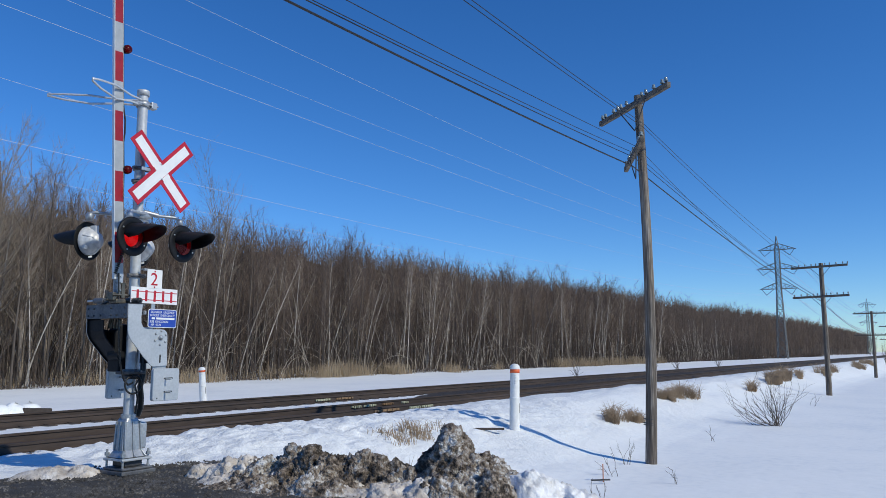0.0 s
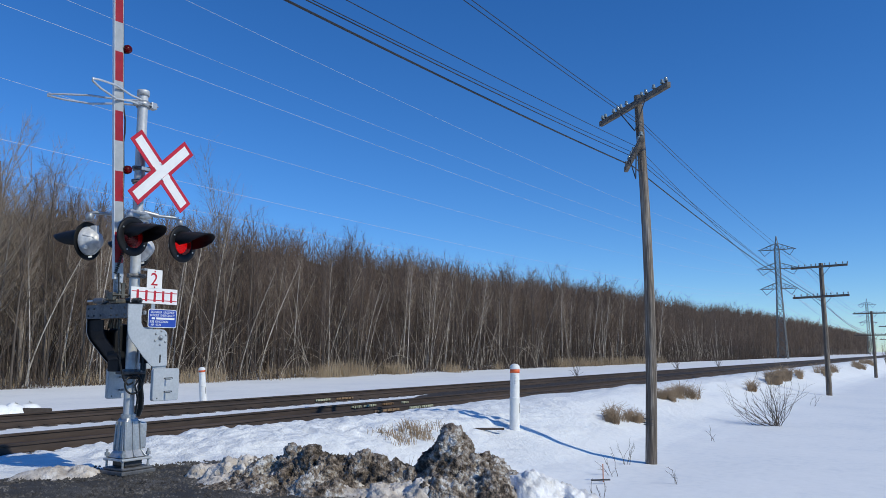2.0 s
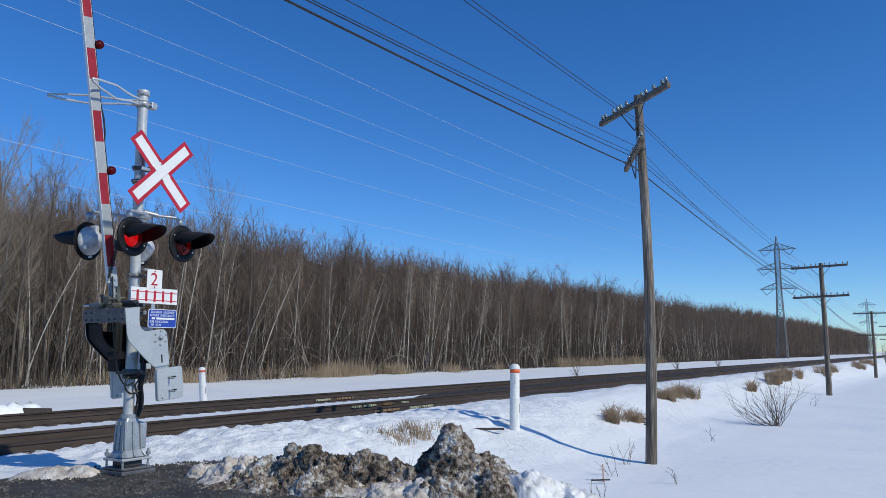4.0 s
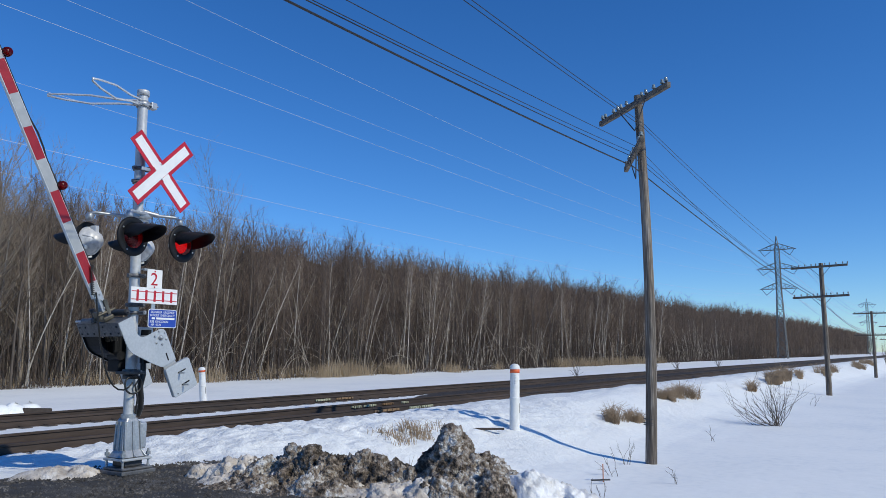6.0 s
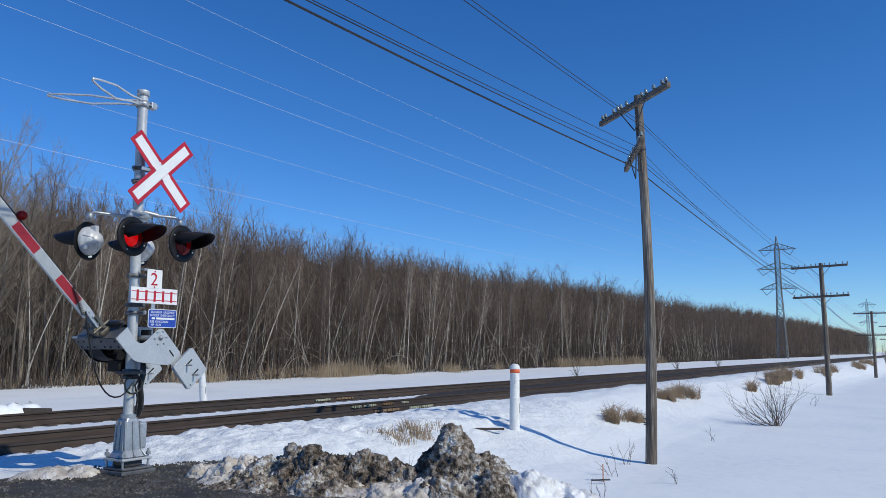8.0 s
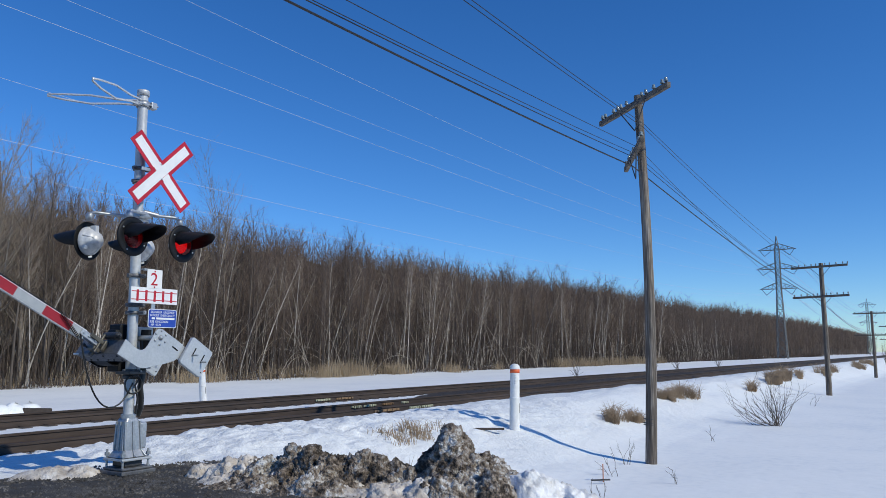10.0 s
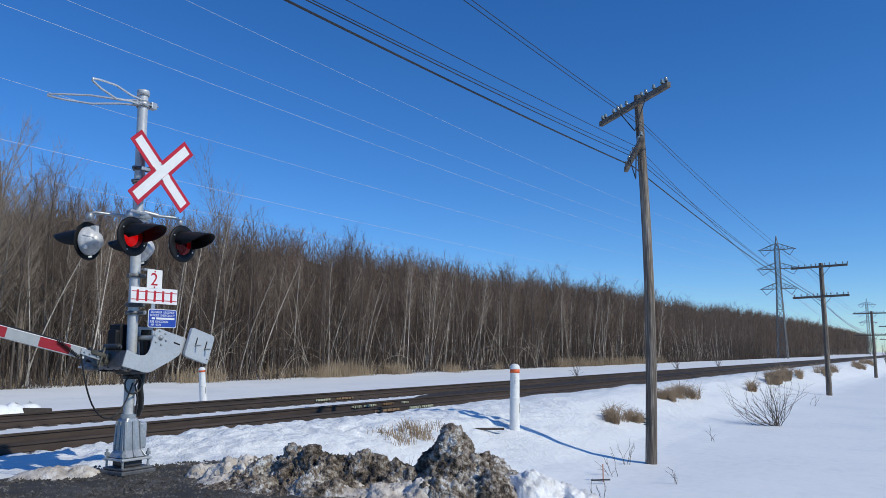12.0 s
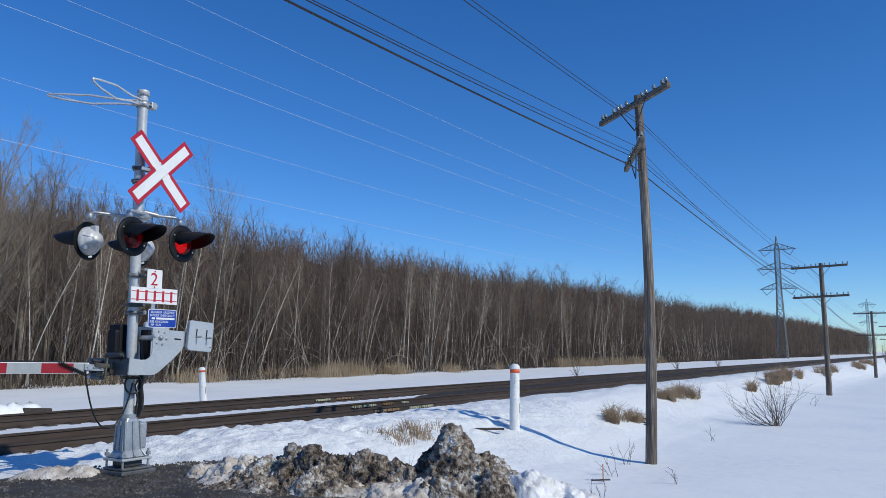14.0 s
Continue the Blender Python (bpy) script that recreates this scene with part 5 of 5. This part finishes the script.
def plant():
    rng = np.random.RandomState(77)
    spots = []
    while len(spots) < 285:
        u = rng.rand()
        x = 13 + 125 * u ** 1.25
        y = 38.3 + 9 * rng.rand() ** 1.3
        if min([abs(x - a) + abs(y - b) for a, b in spots[-60:]] or [9]) < 0.5:
            continue
        spots.append((x, y))
    first = [True] * len(KINDS)
    for x, y in spots:
        birch = 0.7 if x < 25 else 0.42 if 45 < x < 115 else 0.24
        if rng.rand() < birch:
            k = (4, 5, 4, 7)[rng.randint(4)]
        else:
            k = (0, 1, 2, 3, 6, 0, 2)[rng.randint(7)]
        s = 0.92 + 0.15 * rng.rand()
        if x > 90:
            s *= 1.05
        elif 33 < x < 46:
            s *= 0.92
        m = Matrix.LocRotScale((x, y, ground_at(x, y)), Euler((0.05 * (rng.rand() - 0.5), 0.05 * (rng.rand() - 0.5), rng.rand() * 6.28 if k not in (4, 7) else (rng.rand() - 0.5) * 1.4)), (s, s, s))
        if first[k]:
            KINDS[k].matrix_basis, first[k] = m, False
        else:
            copy_thing(KINDS[k], m)
    BIG.matrix_basis = Matrix.LocRotScale((20.6, 40.5, -0.45), Euler((0, 0, 0.3)), (1.0, 1.0, 1.0))
    for x, y, s, a in ((18.6, 43, 1.05, 2.0), (37.0, 42.5, 1.0, 1.1), (22.6, 41, 0.85, 4.0), (20.0, 39.5, 0.75, 5.0), (24.5, 42, 0.78, 3.0)):
        copy_thing(BIG, Matrix.LocRotScale((x, y, -0.45), Euler((0, 0, a)), (s, s, s)))


plant()


def joined(name, placed, n, mat, label, category):
    """Many plants as one object. placed: (vertices, triangles) pairs."""
    vs, ts, k = [], [], 0
    for v, t in placed:
        vs.append(v)
        ts.append(t + k)
        k += len(v)
    ob = new(name, arrays_mesh(name, np.concatenate(vs), np.concatenate(ts), mat))
    return tagged(ob, label, category, kind="stuff")


def woodland():
    rng = np.random.RandomState(31)
    kinds = []
    for k in range(6):
        tr, lm = grow(np.random.RandomState(100 + k), 10.4, 0.055, lean=(0.6 * (rng.rand() - 0.5), 0.3), branches=18, twigs=5, sprigs=3, reach=0.24, first=0.15, rise=46, sprig_r=0.0095, taper=0.35)
        kinds.append(seg_arrays(tr + lm, 3))
    coarse = []
    for k in range(5):
        tr, lm = grow(np.random.RandomState(200 + k), 11.2, 0.08, branches=13, twigs=3, sprigs=3, reach=0.25, first=0.2, rise=44, sprig_r=0.016, taper=0.25)
        coarse.append(seg_arrays(tr + lm, 3))

    def put(kind, x, y, s):
        v, t = kind
        a = rng.rand() * 6.28
        c, sn = math.cos(a), math.sin(a)
        w = np.empty_like(v)
        w[:, 0], w[:, 1], w[:, 2] = (v[:, 0] * c - v[:, 1] * sn) * s + x, (v[:, 0] * sn + v[:, 1] * c) * s + y, v[:, 2] * s - 0.42
        return w, t

    spots = [(10 + 140 * rng.rand() ** 1.25, 40.5 + 13 * rng.rand(), 0.88 + 0.16 * rng.rand()) for _ in range(900)]
    near, pale = [], []
    for x, y, q in spots:
        light = 0.9 if x < 27 else 0.08 if 60 < x < 115 else 0.05
        (pale if rng.rand() < light else near).append(put(kinds[rng.randint(6)], x, y, q + 0.016 * (y - 40.5)))
    joined("woodland", near, 3, TWIG, "dense bare grey-brown winter woodland", "woods")
    joined("pale_woodland", pale, 3, PALE_TWIG, "pale grey bare trees among the winter woodland", "woods")
    far = []
    for _ in range(760):
        x = 105 + 650 * rng.rand() ** 1.75
        y = 39 + 3 * (x > 210) + 22 * rng.rand() ** 1.2
        far.append(put(coarse[rng.randint(5)], x, y, (0.88 + 0.14 * rng.rand()) * (1 + 0.28 * min(1, max(0, x - 130) / 200))))
    joined("far_woodland", far, 3, TWIG, "distant bare winter woodland along the railway", "woods")
    # low bramble along the foot of the wood
    n = 11000
    x = 12 + 330 * rng.rand(n) ** 1.7
    y = 37.6 + 2.4 * rng.rand(n)
    ln = (0.25 + 0.9 * rng.rand(n) ** 2) * (1 + x / 250)
    a = np.stack([x, y, ground_height(x, y) - 0.04], 1)
    tip = a + np.stack([1.4 * (rng.rand(n) - 0.5) * ln, (rng.rand(n) - 0.5) * ln, 0.75 * ln], 1)
    joined("bramble", [spikes(a, tip, 0.009 + 0.00011 * x)], 3, DARK_STEM, "low dark bramble along the foot of the wood", "brush")
    # saplings and brush between the stems
    n = 5200
    x = 11 + 200 * rng.rand(n) ** 1.6
    y = 38 + 16 * rng.rand(n) ** 1.5
    z = ground_height(x, y) - 0.05
    h = 1.5 + 4.5 * rng.rand(n) ** 1.4
    lx, ly = (rng.rand(n) - 0.5) * 0.8 * h, (rng.rand(n) - 0.5) * 0.3 * h
    p0, p2 = np.stack([x, y, z], 1), np.stack([x + lx, y + ly, z + h], 1)
    p1 = (p0 + p2) / 2 + np.stack([-lx * 0.15, -ly * 0.15, h * 0.06], 1)
    r = 0.010 + 0.012 * rng.rand(n) + 0.00008 * x
    a = prisms(p0, p1, r, r * 0.75)
    b = prisms(p1, p2, r * 0.75, r * 0.35)
    tw = []
    for k in range(5):
        u = 0.2 + 0.75 * rng.rand(n)[:, None]
        q = p0 + (p2 - p0) * u
        tw.append(prisms(q, q + np.stack([(rng.rand(n) - 0.5) * h * 0.5, (rng.rand(n) - 0.5) * h * 0.4, h * (0.02 + 0.18 * rng.rand(n))], 1), r * 0.45, r * 0.25))
    joined("undergrowth", [a, b] + tw, 3, DARK_STEM, "thin bare saplings and brush under the trees", "brush")
    # brown backdrop sheet behind the stems; the wood's inner shade is in its colour
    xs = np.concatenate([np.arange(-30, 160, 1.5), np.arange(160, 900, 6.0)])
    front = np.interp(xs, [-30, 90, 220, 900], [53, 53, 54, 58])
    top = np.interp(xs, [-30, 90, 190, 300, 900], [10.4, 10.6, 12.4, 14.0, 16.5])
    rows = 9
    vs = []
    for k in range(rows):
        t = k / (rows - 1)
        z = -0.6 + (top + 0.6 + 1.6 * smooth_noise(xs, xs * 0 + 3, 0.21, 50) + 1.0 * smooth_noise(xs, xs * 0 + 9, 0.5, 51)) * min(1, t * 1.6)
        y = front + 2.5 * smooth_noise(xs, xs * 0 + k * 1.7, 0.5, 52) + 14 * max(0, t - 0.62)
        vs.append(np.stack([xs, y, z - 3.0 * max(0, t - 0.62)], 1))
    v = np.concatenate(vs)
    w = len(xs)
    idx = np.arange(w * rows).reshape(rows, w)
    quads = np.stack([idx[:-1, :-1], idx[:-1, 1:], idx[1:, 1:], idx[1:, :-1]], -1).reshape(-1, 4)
    tagged(new("deep_wood", arrays_mesh("deep_wood", v, quads, WOOD_SHADE)), "dark brown backdrop sheet for the shaded depth of the winter wood", "woods", kind="stuff")
    # upright twigs all over that backdrop, so that its top is a brush
    n = 42000
    k = np.array([1, 2, 3, 4, 4, 5, 5, 5])[rng.randint(0, 8, n)] * w + np.minimum((rng.rand(n) ** 1.25 * (w - 1)).astype(int), w - 2)
    a, u = v[k] + (v[k + 1] - v[k]) * rng.rand(n)[:, None], rng.rand(n)[:, None]
    a = a + (v[k + w] - v[k]) * u
    ln = (0.7 + 1.5 * rng.rand(n)) * (1 + a[:, 0].clip(0, 400) / 400)
    tip = a + np.stack([1.0 * (rng.rand(n) - 0.5) * ln, -0.5 * rng.rand(n) * ln, 0.9 * ln], 1)
    joined("canopy_brush", [spikes(a, tip, 0.014 + 0.00012 * a[:, 0].clip(0, 400))], 3, TWIG, "fine upright twigs of the winter canopy", "woods")


# near-black browns: shade between the twigs, painted into the backdrop
WOOD_SHADE = material("twig_mass_in_shade", [(0.014, 0.01, 0.008), (0.04, 0.029, 0.023), (0.07, 0.052, 0.042)], rough=0.95, grain=1.6, stain=0.35, bump=0.8, stretch=(1.6, 1.6, 0.35), depth=0.5)
woodland()


def blades(rng, x, y, h, r, lean, up=0.0, droop=0.25):
    n = len(x)
    z = ground_height(x, y) - 0.03 + up
    a = rng.rand(n) * 6.28
    k = lean * (0.3 + rng.rand(n)) * h
    p0 = np.stack([x, y, z], 1)
    p1 = p0 + np.stack([np.cos(a) * k * 0.35, np.sin(a) * k * 0.35, h * 0.6], 1)
    p2 = p0 + np.stack([np.cos(a) * k, np.sin(a) * k, h * (1 - droop * rng.rand(n))], 1)
    return [prisms(p0, p1, r, r * 0.8), prisms(p1, p2, r * 0.8, r * 0.3)]


def reeds():
    rng = np.random.RandomState(8)
    n = 11000
    x = 12 + 60 * rng.rand(n)
    y = 36.2 + 3.4 * rng.rand(n)
    dense = smooth_noise(x, y, 0.35, 61) + 0.25 * smooth_noise(x, y, 1.3, 62) + 0.14 - 0.3 * step(45, 58, x) - 0.12 * step(24, 20, x)
    ok = dense > 0.12 * rng.rand(n)
    x, y, dense = x[ok], y[ok], dense[ok]
    h = (0.4 + 1.05 * rng.rand(len(x))) * (0.6 + 0.9 * np.clip(dense, 0, 0.6))
    pieces = blades(rng, x, y, h, np.full(len(x), 0.012), 0.14)
    m = 1800
    x2, y2 = 84 + 42 * rng.rand(m), 36.8 + 2.5 * rng.rand(m)
    pieces += blades(rng, x2, y2, 0.5 + 1.0 * rng.rand(m), np.full(m, 0.022), 0.18)
    joined("reed_bed", pieces, 3, REED, "dry tan reeds along the foot of the wood", "reeds")


reeds()


def tuft(x, y, w, count, h, seed, flat=0.6):
    rng = np.random.RandomState(seed)
    d = np.sqrt(rng.rand(count)) * w
    a = rng.rand(count) * 6.28
    px_, py_ = x + d * np.cos(a), y + d * np.sin(a) * flat
    clump = rng.randint(0, 9, count)
    cx, cy = (rng.rand(9) - 0.5) * 1.6 * w, (rng.rand(9) - 0.5) * 1.4 * w * flat
    px_, py_ = 0.35 * (px_ - x) + x + cx[clump], 0.35 * (py_ - y) + y + cy[clump]
    hh = h * (0.4 + 0.8 * rng.rand(count)) * (0.6 + 0.5 * rng.rand(9))[clump]
    vs = blades(rng, px_, py_, hh, np.full(count, 0.0045 + 0.00006 * x), 0.55, droop=0.45)
    vv, tt, k = [], [], 0
    for v, t in vs:
        vv.append(v)
        tt.append(t + k)
        k += len(v)
    return np.concatenate(vv), np.concatenate(tt)


TUFTS = []
for i, (x, y, w, c, h) in enumerate(((12.4, 8.8, 0.9, 220, 0.27), (13.3, 8.65, 0.8, 260, 0.3), (10.15, 6.95, 0.25, 60, 0.55), (21.0, 7.75, 0.6, 420, 0.5), (22.0, 7.55, 0.5, 420, 0.45),
                                    (28.2, 8.3, 0.6, 420, 0.55), (30.3, 8.35, 0.9, 600, 0.6), (41.0, 7.8, 1.0, 400, 0.6), (48.5, 8.2, 2.0, 900, 0.8), (53.5, 8.4, 2.6, 900, 0.9),
                                    (60, 8.4, 2.0, 400, 0.7), (70, 8.0, 3.0, 700, 0.8), (80, 8.2, 3.0, 500, 0.8), (105, 8.0, 4.0, 600, 0.9), (125, 8.2, 5.0, 600, 0.9))):
    TUFTS.append(tuft(x, y, w, c, h, 300 + i, 0.6 if x < 40 else 0.2))
joined("dry_grass", TUFTS, 3, GRASS, "dry tan grass tufts poking through the snow bank", "grass")


def bush(x, y, h, w, stems, seed, label, r=0.012, low=0):
    rng = np.random.RandomState(seed)
    z = ground_at(x, y)
    segs = []

    def shoot(p, d, ln, r, depth):
        n = 4
        q = np.array(p)
        for s in range(n):
            d = d + 0.62 * (rng.rand(3) - 0.5) + np.array([0, 0, 0.07])
            d = d / np.linalg.norm(d)
            e = q + d * ln / n
            segs.append((q, e, r * (1 - 0.7 * s / n), r * (1 - 0.7 * (s + 1) / n)))
            if depth > 0 and rng.rand() < 0.75:
                shoot(e, d + 0.9 * (rng.rand(3) - 0.5), ln * 0.42, r * 0.55, depth - 1)
            q = e
    for k in range(stems):
        a = rng.rand() * 6.28
        sp = w * (0.2 + 0.8 * rng.rand())
        d = np.array([math.cos(a) * sp, math.sin(a) * sp, 1.0])
        if k < low:
            d = np.array([-0.5 - 0.9 * rng.rand(), 0.9 + 0.7 * rng.rand(), 0.35])
        shoot((x + 0.12 * (rng.rand() - 0.5) * 2, y + 0.12 * (rng.rand() - 0.5) * 2, z - 0.05), d / np.linalg.norm(d), h * (0.6 + 0.45 * rng.rand()), r, 2)
    ob = new("shrub", arrays_mesh("shrub", *seg_arrays(segs, 4), BARK))
    tagged(ob, label, "shrub", "bare shrubs")


bush(27.0, 4.5, 1.5, 0.8, 30, 5, "bare many-stemmed shrub standing in the snow field", 0.011, 9)
for i, (x, y, h, s) in enumerate(((14.6, 5.4, 0.55, 3), (12.4, 4.9, 0.4, 3), (21.5, 5.2, 0.5, 2), (14.5, 4.2, 0.35, 2), (16.2, 5.7, 0.5, 4), (38, 4.8, 0.6, 3))):
    bush(x, y, h, 0.35, s, 40 + i, "thin bare weed stalks sticking out of snow", 0.007)
for i, (x, y, h, s) in enumerate(((64, 19.9, 1.3, 9), (48, 20.1, 1.0, 7), (72, 20.2, 1.2, 9), (88, 20.2, 1.5, 8), (150, 7.2, 3.2, 20))):
    bush(x, y, h, 0.5, s, 60 + i, "small bare shrub beside the railway track", 0.018)


# ---- small things on the snow ----
stake = part("marker_stake", Build().box((0, 0, 0.1), (0.035, 0.02, 0.42), bevel=0.004), material("faded_orange_wood", [(0.45, 0.16, 0.08), (0.6, 0.26, 0.15)], rough=0.8, grain=20, stain=5), None, "", pose(13.9, 5.35, -0.92, 0, 3, 20))
tagged(stake, "short faded orange wooden stake in the snow", "stake")
rod = part("fallen_rod", Build().tube([(0, 0, 0), (0.35, 0.02, 0.01)], 0.016, 6), DARK_STEEL, None, "", pose(13.55, 5.45, -0.86, 0, 0, -60))
tagged(rod, "short dark rod lying on the snow", "rod")
plank = part("plank", Build().box((0, 0, 0), (1.1, 0.1, 0.04), bevel=0.006), RUST, None, "", pose(15.2, 8.72, ground_at(15.2, 8.72) + 0.01, 0, 0, -57))
tagged(plank, "weathered brown plank half buried in snow", "plank")


def debris():
    rng = np.random.RandomState(4)
    d = thing("debris_heap", "heap of old broken ties and snow beyond the tracks", "debris heap", pose(10.6, 21.0, -0.25))
    for k in range(5):
        part("old_tie", Build().box((0, 0, 0), (0.7 + 0.6 * rng.rand(), 0.18, 0.14), bevel=0.02), TIE_WOOD, d, "", pose(-1.0 + 0.6 * k, 0.5 * (rng.rand() - 0.5), 0.08 + 0.05 * rng.rand(), 6 * rng.rand(), 5 * rng.rand(), 50 * (rng.rand() - 0.5)))
    for k in range(6):
        b = Build().lathe([(0.0, 0.2), (0.15, 0.17), (0.26, 0.08), (0.32, -0.05)], Matrix.Diagonal((1.2, 0.9, 1, 1)), 9)
        b.v = [(x * (0.8 + 0.4 * rng.rand()), y * (0.8 + 0.4 * rng.rand()), z * (0.8 + 0.5 * rng.rand())) for x, y, z in b.v]
        part("snow_lump", b, SNOW, d, "lump of snow", pose(-0.9 + 0.45 * k, -0.1 + 0.4 * (rng.rand() - 0.5), 0.12, 0, 0, 60 * rng.rand()))


debris()

# ---- rail joints and ties ----
JOINT = material("pale_joint_paint", [(0.2, 0.21, 0.13), (0.5, 0.5, 0.38)], rough=0.8, grain=18, stain=6, bump=0.2)
ORANGE_MARK = material("rust_orange_mark", [(0.14, 0.08, 0.045), (0.27, 0.18, 0.1)], rough=0.85, grain=20, stain=6, bump=0.1)
TRACKS = [o for o in scene.objects if o.name.startswith("railway_track")]
for tr, side, x0, ln, mt in ((0, -0.7525, 16.86, 1.1, ORANGE_MARK), (0, -0.7525, 18.17, 0.54, JOINT), (0, -0.7525, 18.81, 0.58, JOINT), (0, 0.7525, 17.42, 0.42, JOINT), (0, 0.7525, 18.05, 0.58, JOINT),
                             (0, 0.7525, 18.92, 0.54, ORANGE_MARK), (0, 0.7525, 19.8, 0.34, JOINT), (1, -0.7525, 19.3, 0.7, JOINT), (1, -0.7525, 20.4, 0.88, ORANGE_MARK)):
    rail = [c for c in TRACKS[tr].children if c.name.startswith("rail")][0 if side < 0 else 1]
    b = Build().box((x0, side - 0.028, -0.1), (ln, 0.03, 0.06), bevel=0.006)
    for k in range(5):
        b.box((x0 + ln * (k - 2) / 5, side - 0.05, -0.1), (0.05, 0.04, 0.05 + 0.02 * (k % 2)), bevel=0.008)
    bar = part("joint_bar", b, mt, rail, "bolted joint bar with peeling paint")
for tr in TRACKS:
    me = None
    for k in range(110):
        x = 5.5 + 0.56 * k
        if me is None:
            me = Build().box((0, 0, 0), (0.22, 2.26, 0.12), bevel=0.012).mesh("tie", TIE_WOOD)
            cl = Build().box((0, -0.86, 0.075), (0.1, 0.06, 0.012)).mesh("tie_plate", RUST)
        o = new("tie", me)
        o.parent, o.location = tr, (x, 0, -0.225)
        if k < 60:
            c = new("tie_plate", cl)
            c.parent, c.location = tr, (x, 0, -0.225)


# ---- what moves ----
ARM_ANGLES = [(0.0, 0), (3.0, 0), (3.25, 0), (3.5, 1.3), (4.0, 6.2), (4.5, 11.6), (5.0, 16.9), (5.3, 19.4), (5.5, 20.9), (6.0, 24.6), (6.5, 28.3), (7.0, 32.4), (7.5, 36.8), (8.0, 41.1),
              (8.2, 42.9), (8.8, 48.0), (9.4, 53.0), (10.0, 57.9), (10.3, 60.2), (10.5, 61.8), (11.0, 65.6), (11.5, 69.2), (12.0, 72.9), (12.5, 76.2), (13.0, 79.4), (13.5, 82.6), (14.0, 85.4)]


def cable_rows():
    """Lets the cable hang between the arm's foot and the mast for each time."""
    n = CABLE_LINKS + 1
    end = np.array([6.33, 8.79, 1.05])
    rows = [[] for _ in range(CABLE_LINKS)]
    pts = None
    for t, deg in ARM_ANGLES:
        top = HUB + pose(0, 0, 0, 0, -deg, 0) @ Vector((-0.47, ARM_Y - 0.06, 0.82))
        top = np.array(top)
        if pts is None:
            pts = np.linspace(top, end, n)
            pts[:, 0] -= 0.1 * np.sin(np.linspace(0, math.pi, n))
        for it in range(900):
            pts[1:-1, 2] -= 0.004 if it < 500 else 0.0005
            pts[0], pts[-1] = top, end
            for _ in range(3):
                for par in (0, 1):
                    i = np.arange(par, n - 1, 2)
                    d = pts[i + 1] - pts[i]
                    ln = np.linalg.norm(d, axis=1, keepdims=True) + 1e-9
                    c = d * (1 - LINK / ln) * 0.5
                    pts[i] += c
                    pts[i + 1] -= c
                pts[0], pts[-1] = top, end
        for i in range(CABLE_LINKS):
            a, b = Vector(pts[i]) - HUB, Vector(pts[i + 1]) - HUB
            q = Vector((0, 0, 1)).rotation_difference((b - a).normalized()).to_matrix().to_4x4()
            rows[i].append((t, Matrix.Translation((a + b) / 2) @ q @ Matrix.Translation((0, 0, -LINK / 2))))
    return rows


def motions():
    walk(gate, [(t, Matrix.Translation(HUB) @ pose(0, 0, 0, 0, -a, 0)) for t, a in ARM_ANGLES])
    for ob, rows in zip(CABLE, cable_rows()):
        walk(ob, rows)
    # the lamps turn their lit half to the lens by turns
    for core, first in zip(CORES, (0, 1)):
        rows, a = [], 180.0 * first
        for t0, t1 in TURNS:
            for s in (0, 1, 2, 3):
                rows.append((t0 + (t1 - t0) * s / 3, pose(0, 0.045, 0, 0, 0, a + 60 * s)))
            a += 180.0
        rows = [(0.0, pose(0, 0.045, 0, 0, 0, 180.0 * first))] + rows + [(14.0, pose(0, 0.045, 0, 0, 0, a))]
        walk(core, rows)


TURNS = [(0.52, 0.62), (1.02, 1.12), (1.78, 1.88), (2.32, 2.42), (3.12, 3.22), (3.64, 3.74), (4.41, 4.51), (4.96, 5.06), (5.73, 5.83), (6.28, 6.38), (7.05, 7.15), (7.61, 7.71), (8.37, 8.47), (8.92, 9.02), (9.69, 9.79), (10.23, 10.33), (11.00, 11.10), (11.55, 11.65), (12.32, 12.42), (12.85, 12.95), (13.63, 13.73)]
motions()
